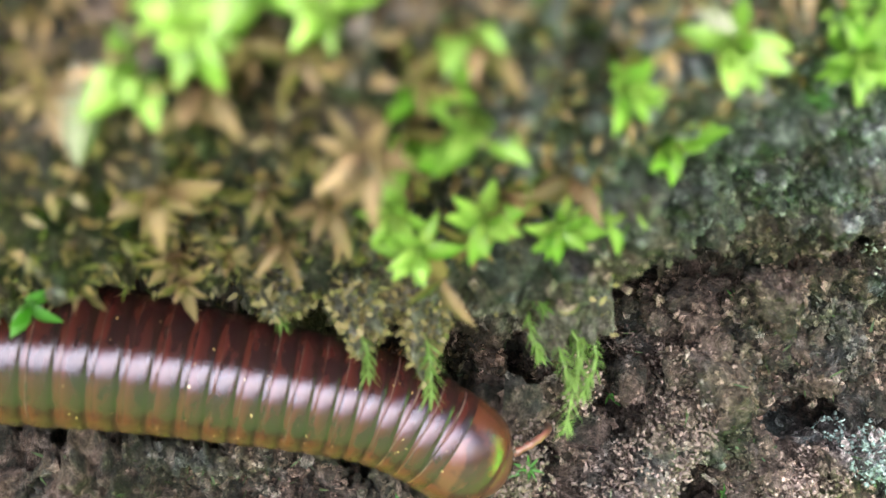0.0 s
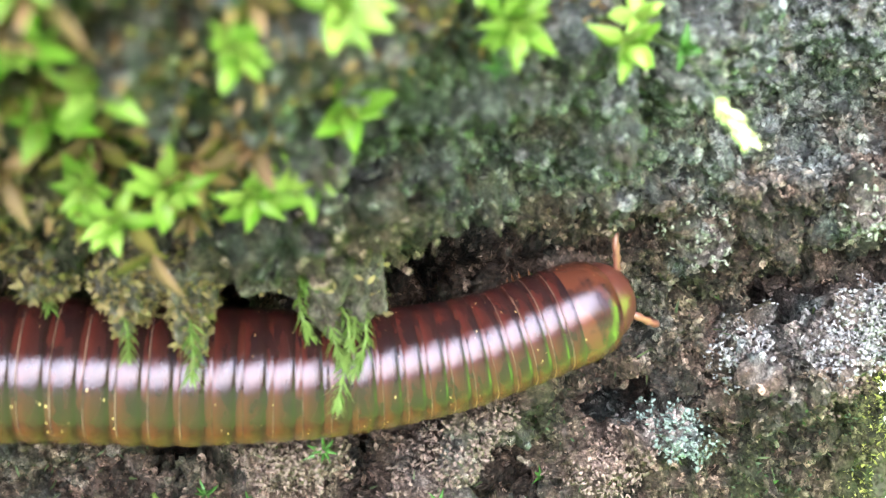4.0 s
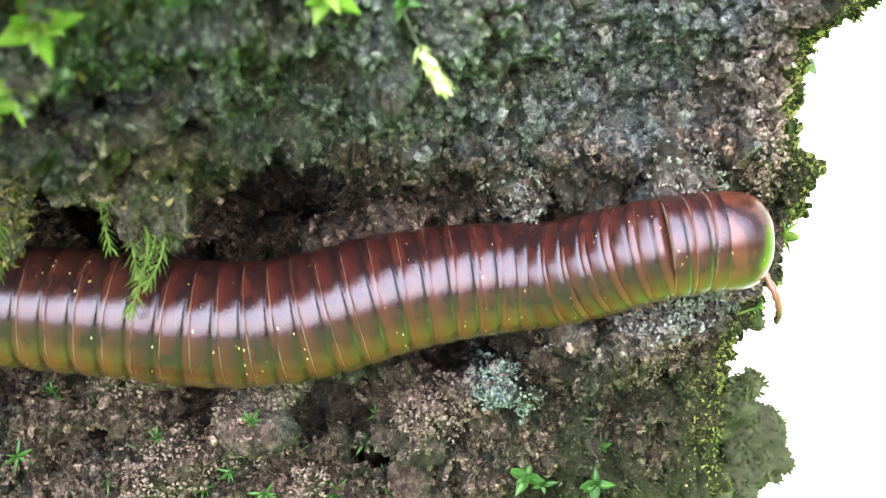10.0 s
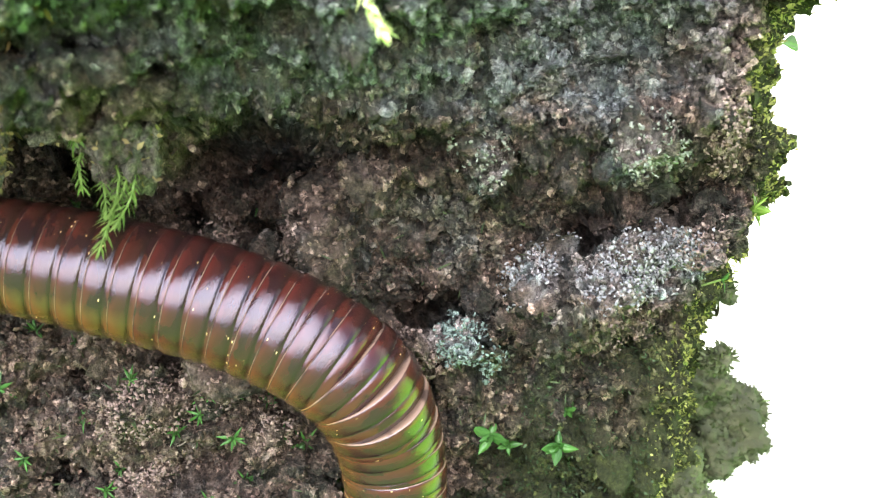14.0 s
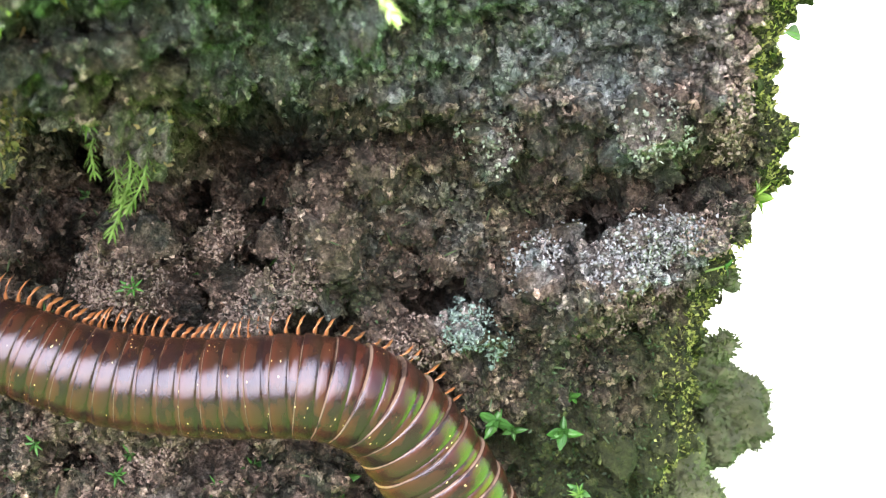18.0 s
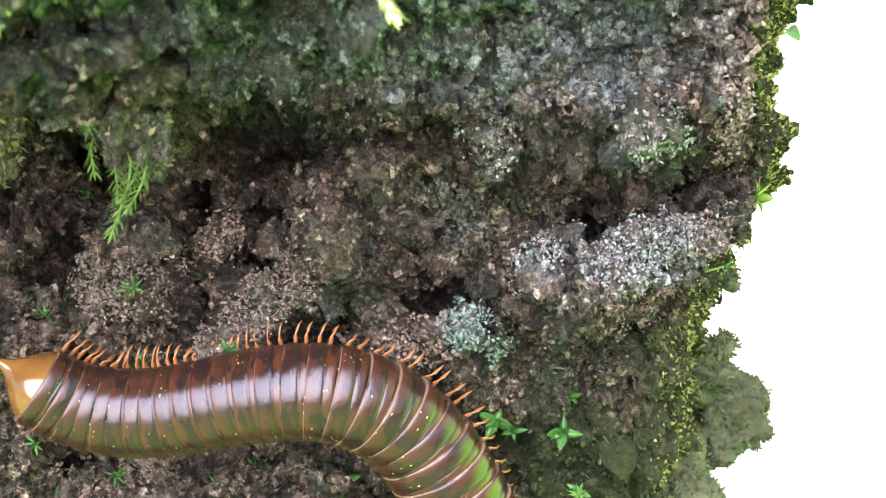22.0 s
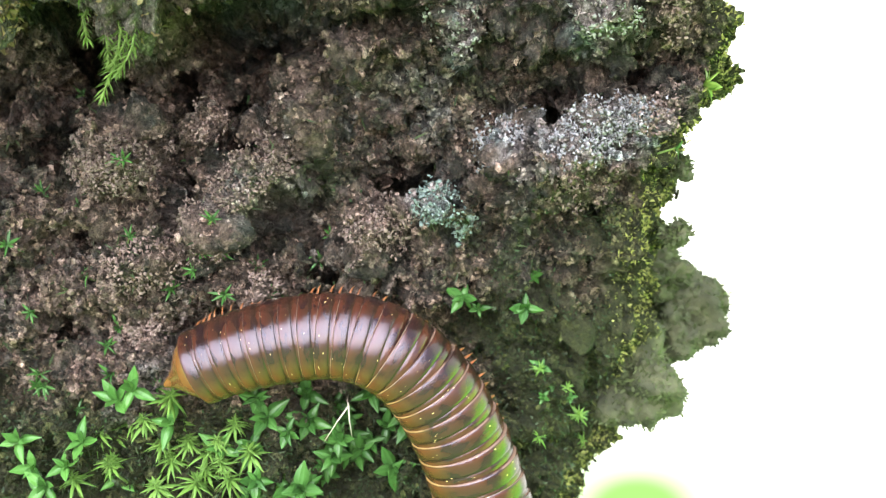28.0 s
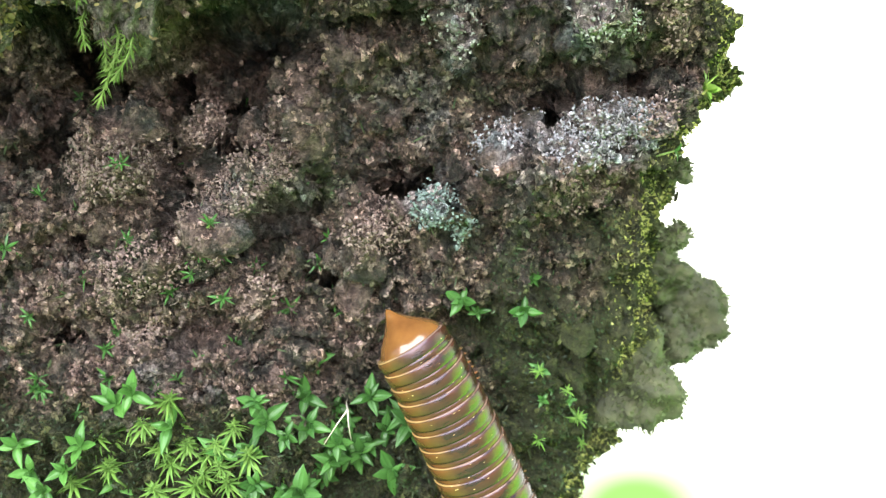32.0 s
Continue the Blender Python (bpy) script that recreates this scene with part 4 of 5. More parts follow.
for x, z, rx, rz, turn, height, count, mat, label in (
        (-1.45, -0.46, 0.72, 0.1, 36, 0.22, 460, CLAY, "long pale pinkish ridge of crumbly soil"), (-1.88, -1.02, 0.22, 0.12, 70, 0.12, 100, CLAY, PINKISH),
        (-2.78, -0.38, 0.42, 0.28, 10, 0.3, 420, EARTH, "broad brown crumbly clod beside a dark gap"), (-2.56, -0.1, 0.1, 0.2, -20, 0.2, 70, CLAY, PINKISH),
        (-2.04, 0.13, 0.16, 0.17, 0, 0.25, 130, CLAY, "small pinkish clod between two dark gaps"), (-1.35, 0.3, 0.36, 0.18, -25, 0.16, 210, CLAY, PINKISH),
        (-3.15, 0.2, 0.2, 0.15, 0, 0.15, 90, EARTH, "small brown clod under the overhang"),
        (-0.35, -0.92, 0.42, 0.14, 10, 0.16, 220, CLAY, PINKISH), (-1.43, -1.5, 0.13, 0.13, 0, 0.16, 80, CLAY, PINKISH),
        (-2.5, -1.3, 0.45, 0.28, 15, 0.1, 260, CLAY, "flat spread of pinkish soil crumbs"), (-2.6, -1.9, 0.3, 0.14, 10, 0.1, 110, CLAY, PINKISH),
        (-2.15, -1.75, 0.2, 0.14, 0, 0.1, 80, EARTH, "low brown clod of soil"), (2.2, 0.12, 0.25, 0.18, 40, 0.14, 110, CLAY, PINKISH),
        (2.3, 1.05, 0.17, 0.34, 10, 0.12, 120, CLAY, "pinkish crumbs beside the mossy edge"), (1.6, -0.5, 0.42, 0.2, 20, 0.12, 170, EARTH, "brown crumbs below the ashen clod")):
    clod("soil_clod", x, z, rx, rz, turn, height, count, mat, label, "soil clod", "crumbly soil clods")
for x, z, rx, rz, turn, height, count, mat, label in (
        (1.72, -0.03, 0.56, 0.22, 25, 0.24, 480, ASHEN, "large ashen grey lichen clod near the edge"), (0.84, -0.12, 0.14, 0.22, -15, 0.22, 150, ASHEN, "small ashen grey lichen clod"),
        (0.2, -0.7, 0.22, 0.17, 15, 0.16, 170, VERDIGRIS, "blue-green lichen clod above a mossy slope"), (0.47, -0.86, 0.15, 0.13, 0, 0.12, 80, VERDIGRIS, "small blue-green lichen clod"),
        (0.43, 0.89, 0.16, 0.12, 30, 0.12, 80, PALE, "pale grey-green lichen scales in a cluster"), (1.7, 0.92, 0.26, 0.14, 5, 0.12, 130, PALE, "pale grey-green lichen cluster")):
    clod("lichen_clod", x, z, rx, rz, turn, height, count, mat, label, "lichen", "lichen clods")

# lumps of soil that hang from the lip of the overhang
def hanging_clod(x, y, z, rx, ry, rz, seed):
    bm = bmesh.new()
    bmesh.ops.create_icosphere(bm, subdivisions=5, radius=1)
    pts = np.array([v.co for v in bm.verts])
    q = pts + seed * 5.7
    r = 0.5 + 0.9 * grad_noise(q, 0.8, 51) + 0.4 * dome(cell_noise(q, 0.55, 52)) + 0.3 * dome(cell_noise(q, 0.27, 53)) + 0.15 * dome(cell_noise(q, 0.13, 54))
    pts = pts * r[:, None] * np.array([rx, ry, rz])
    for v, p in zip(bm.verts, pts):
        v.co = p * CM
    bm.normal_update()
    nn = np.array([v.normal for v in bm.verts])
    me = bpy.data.meshes.new("lump")
    bm.to_mesh(me)
    bm.free()
    for key, value in (("clay", 0.4), ("algae", 0.35), ("tint", -0.2)):
        me.attributes.new(key, "FLOAT", "POINT").data.foreach_set("value", np.full(len(me.vertices), value, dtype=np.float32))
    me.materials.append(ROCK)
    thing = tagged(new("soil_clod"), "crumbly brown lump of soil hanging from the overhang", "soil clod", "hanging soil clods")
    thing.location = Vector((x, y, z)) * CM
    part("lump", me, None, thing)
    sel = rng.choice(len(pts), 900 if x < -3 else 70, replace=False)
    cover = scatter("crust", [tiny_blade(0.3, b) for b in (0.2, 0.6)], pts[sel], frames_along(nn[sel], 0.8), three(len(sel), 0.025, 0.07), CRUST, "curled olive-brown crust", "moss")
    cover.parent = thing
    del cover["category"]


for n, (x, y, z, rx, ry, rz) in enumerate(((-3.7, -0.5, 1.05, 0.14, 0.2, 0.25), (-3.32, -0.5, 1.0, 0.12, 0.18, 0.3), (-2.5, -0.3, 1.0, 0.25, 0.3, 0.34), (-2.25, -0.25, 0.86, 0.13, 0.2, 0.26),
                                           (-2.78, -0.4, 1.1, 0.2, 0.25, 0.22), (-4.15, -0.5, 1.24, 0.2, 0.25, 0.15), (-3.5, -0.4, 1.18, 0.25, 0.3, 0.15))):
    hanging_clod(x, y, z, rx, ry, rz, n + 1)

# pale bud that hangs before the rock
frond("moss_bud", ((-0.6, skin(-0.6, 2.2)[0][1], 2.2), (-0.5, -2.0, 1.85), (-0.43, -2.1, 1.66), (-0.37, -2.1, 1.53), (-0.31, -2.1, 1.42)),
      "pale yellow-green hanging moss bud with a white tip", "moss buds", 0.1, 0.035, THREAD, BUD, 0.024, 0.78)

# fronds that hang from the lip of the overhang
for path, nl in ((((-3.72, -0.45, 1.05), (-3.73, -0.6, 0.9), (-3.71, -0.65, 0.77), (-3.72, -0.66, 0.64)), 0.085),
                 (((-3.36, -0.45, 0.95), (-3.34, -0.6, 0.75), (-3.34, -0.65, 0.6), (-3.36, -0.66, 0.47)), 0.095),
                 (((-4.2, -0.3, 1.25), (-4.21, -0.35, 1.12), (-4.2, -0.35, 1.0)), 0.08),
                 (((-2.7, -0.45, 1.15), (-2.68, -0.6, 1.03), (-2.62, -0.65, 0.93)), 0.1),
                 (((-2.65, -0.35, 0.88), (-2.66, -0.45, 0.75), (-2.63, -0.47, 0.6)), 0.08),
                 (((-2.45, -0.3, 0.85), (-2.36, -0.42, 0.65), (-2.38, -0.45, 0.45), (-2.44, -0.44, 0.3), (-2.5, -0.44, 0.12)), 0.09),
                 (((-2.3, -0.35, 0.75), (-2.33, -0.42, 0.55), (-2.42, -0.44, 0.38)), 0.085),
                 (((-2.5, -0.3, 0.8), (-2.48, -0.42, 0.6), (-2.45, -0.45, 0.42)), 0.085),
                 (((-2.25, -0.4, 0.7), (-2.26, -0.45, 0.5), (-2.36, -0.46, 0.32)), 0.085)):
    frond("moss_frond", path, "thin green moss frond hanging from the overhang", "hanging moss fronds", nl * 1.25)
frond("moss_frond", ((-3.83, 0.55, -0.45), (-3.84, 0.42, -0.62), (-3.89, 0.4, -0.85), (-3.93, 0.4, -1.06)), "pale green feathery moss frond", "hanging moss fronds", 0.1)
rosette("moss_plant", -5.55, 1.3, (0, -0.7, -0.6), BROAD_LEAVES, 5, 0.9, "broad moss leaves at the rim of the overhang", "moss shoots on the overhang", y=-0.9)

# feathery bright moss low on the rock
for x, z in ((-2.38, -2.74), (-2.14, -2.99), (-1.74, -3.03), (-2.51, -3.25), (-2.03, -3.32), (-2.91, -3.11), (-2.69, -3.04), (-2.31, -3.41), (-1.76, -3.36),
             (-2.77, -3.36), (-3.06, -3.36), (-2.2, -3.2), (-2.55, -2.95), (-1.95, -3.5), (-2.62, -3.5), (-1.5, -3.25), (-2.4, -3.12), (-1.9, -3.18), (-2.85, -3.22), (-1.65, -3.5), (-2.15, -3.55), (-2.45, -3.62), (-3.2, -3.55), (-1.3, -3.55)):
    rosette("moss_plant", x, z, (r3.uniform(-0.5, 0.5), -0.5, r3.uniform(0.4, 0.9)), NEEDLES2, 44, r3.uniform(0.9, 1.25), "feathery light green moss shoot low on the rock", "feathery moss shoots", 0.2, tiers=6, rise=0.032)
for x, z in ((-2.62, -2.52), (-3.64, -3.29), (-3.31, -3.26), (-3.5, -3.45), (-2.75, -2.62), (-3.1, -3.0), (-2.3, -2.85), (-1.9, -3.15), (-2.95, -3.5), (-3.75, -3.05)):
    rosette("moss_plant", x, z, (r3.uniform(-0.2, 0.2), -0.8, 0.3), BROAD_LEAVES, 6, 1.0, "broad-leaved green moss shoot low on the rock", "leafy moss shoots", 0.14)
for x, z in ((-0.99, -2.56), (-0.91, -2.26), (-0.65, -2.85), (-0.8, -3.11), (-0.39, -3.15), (-0.57, -3.29), (-0.06, -2.89), (-1.53, -3.34), (-1.24, -3.41),
             (-0.28, -3.0), (-1.02, -2.83), (-0.2, -3.31), (-0.45, -2.6), (-0.75, -2.7), *((r3.uniform(-1.6, 0.1), r3.uniform(-3.6, -2.6)) for k in range(18))):
    rosette("moss_plant", x, z, (r3.uniform(-0.3, 0.3), -0.8, r3.uniform(-0.1, 0.4)), DARK_LEAVES, 7, r3.uniform(1.1, 1.7), "dark green leafy moss shoot on the rock", "leafy moss shoots", 0.14)
for x, z, s in ((0.42, -1.62, 1.25), (0.5, -1.55, 1.2), (1.1, -1.6, 1.2), (0.67, -1.76, 0.8), (1.15, -1.5, 0.9)):
    rosette("moss_plant", x, z, (r3.uniform(-0.3, 0.3), -0.9, r3.uniform(-0.1, 0.4)), DARK_LEAVES, 7, s, "green leafy moss rosette on the rock", "leafy moss shoots", 0.14)
for k in range(12):
    rosette("moss_plant", r3.uniform(1.1, 1.95), r3.uniform(-3.2, -2.3), (r3.uniform(-0.2, 0.5), -0.8, r3.uniform(0, 0.4)), NEEDLES2 if k % 2 else DARK_LEAVES, 14 if k % 2 else 7, r3.uniform(0.5, 0.8),
            "small bright green moss shoot on the mossy flank of the rock", "moss shoots on the mossy flank", 0.1)
for x, z in ((-3.77, -2.49), (-3.32, -2.71), (-2.09, -1.29), (-2.38, -1.49), (-2.88, -2.34), (-3.58, 0.52), (-3.45, 0.24), (-0.87, 0.54), (-1.78, 0.52), (-1.7, 0.12),
             (-1.94, -0.17), (-3.4, -0.58), (-3.15, -0.2), (-3.8, -1.09), (-0.76, -1.01), (-0.66, -1.69), (-1.15, -1.72), (-3.31, -0.53), *((r3.uniform(-3.7, -0.2), r3.uniform(-2.5, -0.3)) for k in range(22))):
    rosette("moss_plant", x, z, (r3.uniform(-0.4, 0.4), -0.75, r3.uniform(-0.1, 0.6)), NEEDLES, 11, r3.uniform(0.8, 1.25), "small needle-leaved green moss tuft between soil crumbs", "small moss tufts", 0.08, tiers=3)


# dry twig caught between the leaves
twig = tagged(new("dry_twig"), "thin pale forked dry twig among moss leaves", "twig")
twig.location = Vector((-0.56, 0.62, -2.55)) * CM
for ends in (((0, 0, 0), (-0.1, 0.02, -0.14), (-0.22, 0.05, -0.33)), ((0, 0, 0), (0.01, -0.02, -0.13), (0.03, 0.05, -0.29)), ((0, 0, 0), (-0.02, 0.08, 0.04), (-0.03, 0.3, 0.06))):
    part("fork", stem_mesh(ends, 0.01, 0.004, HUSK), None, twig)

# sprouts on the rock's edge
def edge_sprout(x, y, z, axis, leaves, count, size, label):
    thing = tagged(new("moss_sprout"), label, "moss", "sprouts on the edge")
    thing.location = Vector((x, y, z)) * CM
    axis = Vector(axis).normalized()
    part("stem", stem_mesh([-axis * 0.4, -axis * 0.15, Vector((0, 0, 0))], 0.014, 0.01, FROND), None, thing)
    q = axis.to_track_quat("Z", "Y").to_matrix().to_4x4()
    for k in range(count):
        leaf = part("leaf", r3.choice(leaves), None, thing)
        leaf.matrix_basis = q @ Matrix.Rotation(k * 2.4, 4, "Z") @ Matrix.Rotation(radians(-35 + r3.uniform(-15, 15)), 4, "Y") @ Matrix.Diagonal((size, size, size, 1))


edge_sprout(2.73, 0.9, 0.46, (1, -0.3, -0.1), STAR_LEAVES, 7, 1.0, "bright green moss sprout on the edge of the rock")
edge_sprout(3.06, 1.04, 1.93, (1, -0.2, 0.2), BROAD_LEAVES, 1, 1.4, "single green leaf on the edge of the rock")
edge_sprout(3.72, 3.55, -1.58, (1, 0, 0.12), DARK_LEAVES, 1, 0.6, "thin sprout on the tip of a mossy knob")
edge_sprout(2.78, 0.8, 1.25, (1, -0.2, 0.4), DARK_LEAVES, 4, 0.7, "small moss sprout on the edge of the rock")
edge_sprout(2.45, 0.8, -0.15, (1, -0.1, 0.3), DARK_LEAVES, 3, 0.7, "small moss sprout on the edge of the rock")


# mossy knobs that stand out beyond the edge
def knob(x, y, z, rx, ry, rz, seed, label):
    bm = bmesh.new()
    bmesh.ops.create_icosphere(bm, subdivisions=5, radius=1)
    pts = np.array([v.co for v in bm.verts])
    q = pts + seed * 7.3
    r = 1 + 0.85 * grad_noise(q, 0.95, 41) + 0.5 * np.abs(grad_noise(q, 0.45, 42)) + 0.22 * np.abs(grad_noise(q, 0.2, 43)) - 0.15
    pts = pts * r[:, None] * np.array([rx, ry, rz])
    for v, p in zip(bm.verts, pts):
        v.co = p * CM
    me = bpy.data.meshes.new("lump")
    bm.normal_update()
    nn = np.array([v.normal for v in bm.verts])
    bm.to_mesh(me)
    bm.free()
    me.polygons.foreach_set("use_smooth", [True] * len(me.polygons))
    me.materials.append(KNOB)
    thing = tagged(new("mossy_knob"), label, "moss", "mossy knobs on the edge")
    thing.location = Vector((x, y, z)) * CM
    part("lump", me, None, thing)
    sel = rng.choice(len(pts), min(len(pts), int(16000 * rx * rz) + 250), replace=False)
    cover = scatter("moss_cover", [tiny_blade(0.25, b) for b in (0.1, 0.4)], pts[sel], frames_along(nn[sel], 0.8), three(len(sel), 0.02, 0.07), DARK_OLIVE, "short olive moss", "moss")
    cover.parent = thing
    del cover["category"]


DARK_OLIVE = plant_material("dull_moss_carpet", (0.012, 0.017, 0.005), (0.055, 0.07, 0.022), 0.7, 0.1)
KNOB = plain_material("mossy_crust", (0.014, 0.017, 0.007), (0.055, 0.057, 0.025), 0.9, 500, 0, 0.0005)
knob(3.08, 3.5, -1.9, 0.5, 0.7, 0.42, 1, "mossy knob of rock beyond the edge")
knob(3.45, 3.6, -1.7, 0.22, 0.2, 0.2, 2, "small mossy knob beyond the edge")
knob(2.75, 3.0, -1.35, 0.35, 0.5, 0.25, 3, "mossy knob of rock beyond the edge")
knob(2.3, 2.6, -2.5, 0.45, 0.6, 0.45, 4, "earthy mossy knob low on the edge")
knob(2.68, 1.6, -0.25, 0.12, 0.12, 0.1, 5, "small mossy knob on the edge")
knob(2.66, 1.7, -0.93, 0.13, 0.13, 0.12, 6, "small mossy knob on the edge")



# ---------------------------------------------------------------- the millipede
LENGTH = 10.4
BENDS = []


def catmull(points, n=20):
    pts = np.array([p[:2] for p in points], float)
    q = np.vstack([2 * pts[0] - pts[1], pts, 2 * pts[-1] - pts[-2]])
    u = np.linspace(0, 1, n, endpoint=False)[:, None]
    out = []
    for a, b, c, d in zip(q[:-3], q[1:-2], q[2:-1], q[3:]):
        out.append(0.5 * (2 * b + (c - a) * u + (2 * a - 5 * b + 4 * c - d) * u ** 2 + (3 * b - a - 3 * c + d) * u ** 3))
    return np.vstack(out + [pts[-1:]])


STATIONS = np.arange(0, LENGTH + 0.01, 0.1)


def bend(t, tail, lean, *points):
    """The line of the body at t: points (x, z) in the order from tail to head, the way along them at which the tail ends, and the lean in degrees."""
    s = catmull(points)
    first, last = s[1] - s[0], s[-1] - s[-2]
    first = np.array([first[0], first[1] * 0.5])
    s = np.vstack([s[0] - first / np.linalg.norm(first) * 9, s, s[-1] + last / np.linalg.norm(last) * 12])
    way = np.r_[0, np.cumsum(np.linalg.norm(np.diff(s, axis=0), axis=1))] - 9
    at = STATIONS + tail
    BENDS.append((t, lean, np.stack([np.interp(at, way, s[:, 0]), np.interp(at, way, s[:, 1])], 1)))


bend(0.0, -6.48, 0, (-6.42, 1.09), (-6.07, 1.01), (-5.36, 0.84), (-4.63, 0.62), (-4.04, 0.43), (-3.59, 0.26), (-3.22, 0.01), (-2.96, -0.23), (-2.83, -0.35))
bend(1.0, -6.67, 0, (-5.59, 0.92), (-4.87, 0.62), (-4.13, 0.38), (-3.34, 0.28), (-2.54, 0.15), (-1.98, 0.07))
bend(2.0, -6.41, 0, (-5.31, 0.84), (-4.59, 0.61), (-3.84, 0.40), (-3.05, 0.33), (-2.24, 0.21), (-1.61, 0.15), (-1.40, 0.11))
bend(2.5, -6.30, 0, (-5.06, 0.79), (-4.34, 0.54), (-3.58, 0.35), (-2.80, 0.26), (-1.97, 0.25), (-1.32, 0.37), (-1.05, 0.44))
bend(4.5, -5.88, 0, (-4.47, 0.51), (-3.73, 0.40), (-2.97, 0.30), (-2.17, 0.21), (-1.33, 0.23), (-0.67, 0.37), (-0.21, 0.47), (-0.00, 0.51))
bend(5.0, -6.05, 0, (-4.14, 0.46), (-3.38, 0.29), (-2.60, 0.18), (-1.78, 0.13), (-0.91, 0.26), (-0.24, 0.39), (0.15, 0.47))
bend(6.0, -6.44, 0, (-3.50, 0.29), (-2.71, 0.16), (-1.89, 0.08), (-1.24, 0.18), (-0.58, 0.32), (0.09, 0.35), (0.42, 0.31))
bend(7.0, -5.47, 0, (-3.81, 0.30), (-3.01, 0.18), (-2.19, 0.08), (-1.56, 0.13), (-0.89, 0.28), (-0.22, 0.43), (0.44, 0.34), (0.84, 0.27), (1.05, 0.21))
bend(8.0, -4.91, 0, (-4.06, 0.28), (-3.19, 0.15), (-2.30, 0.06), (-1.75, 0.11), (-1.29, 0.23), (-0.68, 0.40), (-0.07, 0.43), (0.48, 0.44), (0.99, 0.45), (1.37, 0.42))
bend(8.5, -4.54, 3, (-4.06, 0.29), (-3.19, 0.15), (-2.30, 0.05), (-1.62, 0.12), (-0.92, 0.35), (-0.22, 0.40), (0.48, 0.36), (1.11, 0.40), (1.74, 0.40))
bend(9.0, -4.40, 6, (-3.93, 0.23), (-3.05, 0.14), (-2.17, 0.03), (-1.50, 0.02), (-0.81, 0.20), (-0.11, 0.26), (0.58, 0.27), (1.20, 0.42), (1.62, 0.52), (2.00, 0.49))
bend(9.5, -4.59, 8, (-3.63, 0.14), (-2.77, 0.05), (-1.90, -0.05), (-1.24, -0.02), (-0.56, 0.16), (0.12, 0.21), (0.78, 0.25), (1.39, 0.41), (1.83, 0.56), (2.09, 0.57))
bend(10.0, -4.33, 10, (-3.70, 0.18), (-2.83, 0.07), (-1.96, -0.06), (-1.29, -0.02), (-0.60, 0.14), (0.08, 0.21), (0.74, 0.24), (1.35, 0.39), (1.91, 0.44), (2.30, 0.41))
bend(10.5, -4.08, 1, (-3.83, 0.20), (-2.96, 0.08), (-2.08, -0.03), (-1.40, 0.01), (-0.72, 0.16), (-0.04, 0.23), (0.63, 0.27), (1.24, 0.38), (1.79, 0.53), (2.41, 0.66))
bend(11.0, -4.05, -8, (-3.84, 0.25), (-2.97, 0.10), (-2.09, -0.02), (-1.42, -0.01), (-0.74, 0.09), (-0.06, 0.19), (0.62, 0.30), (1.11, 0.52), (1.44, 0.87), (1.61, 1.30), (1.73, 1.68), (1.78, 1.88))
bend(11.5, -3.96, 6, (-3.66, 0.19), (-2.78, 0.03), (-1.90, -0.08), (-1.23, -0.02), (-0.55, 0.15), (0.36, 0.32), (0.99, 0.50), (1.61, 0.69), (2.26, 0.82), (2.65, 0.81))
bend(12.0, -4.22, 12, (-3.41, 0.14), (-2.55, -0.10), (-1.67, -0.19), (-1.01, -0.11), (-0.34, 0.10), (0.34, 0.18), (0.97, 0.26), (1.57, 0.32), (2.21, 0.26), (2.66, 0.14))
bend(12.5, -4.13, 25, (-3.42, 0.12), (-2.53, -0.07), (-1.64, -0.10), (-0.97, 0.01), (-0.29, 0.21), (0.39, 0.30), (1.03, 0.36), (1.43, 0.27), (1.78, -0.03), (1.97, -0.41), (2.02, -0.79), (2.00, -1.00))
bend(13.0, -4.62, 46, (-3.44, 0.15), (-2.53, -0.04), (-1.63, -0.08), (-0.95, 0.07), (-0.35, 0.16), (0.15, 0.02), (0.51, -0.35), (0.59, -0.76), (0.41, -1.19), (0.09, -1.51), (-0.22, -1.67))
bend(13.5, -4.30, 40, (-3.50, 0.13), (-2.58, -0.06), (-1.67, -0.06), (-0.98, -0.06), (-0.52, -0.15), (-0.22, -0.39), (-0.11, -0.75), (-0.18, -1.29), (-0.35, -1.87), (-0.54, -2.34))
bend(14.0, -4.17, 5, (-3.57, 0.08), (-2.65, -0.11), (-1.72, -0.36), (-1.07, -0.64), (-0.61, -0.99), (-0.39, -1.50), (-0.34, -1.97), (-0.32, -2.45))
bend(14.5, -3.83, -15, (-3.67, 0.17), (-2.74, -0.18), (-1.80, -0.46), (-1.10, -0.70), (-0.58, -1.03), (-0.28, -1.54), (-0.17, -2.11), (-0.09, -2.60))
bend(16.5, -2.43, -30, (-3.67, -0.26), (-2.74, -0.63), (-1.80, -0.92), (-1.10, -0.98), (-0.59, -1.18), (-0.21, -1.58), (0.05, -2.07), (0.27, -2.55))
bend(17.0, -2.11, -31, (-3.67, -0.49), (-2.74, -0.84), (-1.81, -0.98), (-1.10, -1.06), (-0.54, -1.28), (-0.16, -1.71), (0.08, -2.09), (0.32, -2.57))
bend(17.5, -1.66, -32, (-3.67, -0.67), (-2.75, -0.98), (-1.81, -1.09), (-1.11, -1.12), (-0.54, -1.31), (-0.19, -1.71), (0.08, -2.09), (0.32, -2.57))
bend(18.0, -1.09, -34, (-3.67, -0.77), (-2.76, -1.08), (-1.82, -1.16), (-1.11, -1.13), (-0.54, -1.31), (-0.19, -1.71), (0.08, -2.09), (0.32, -2.57))
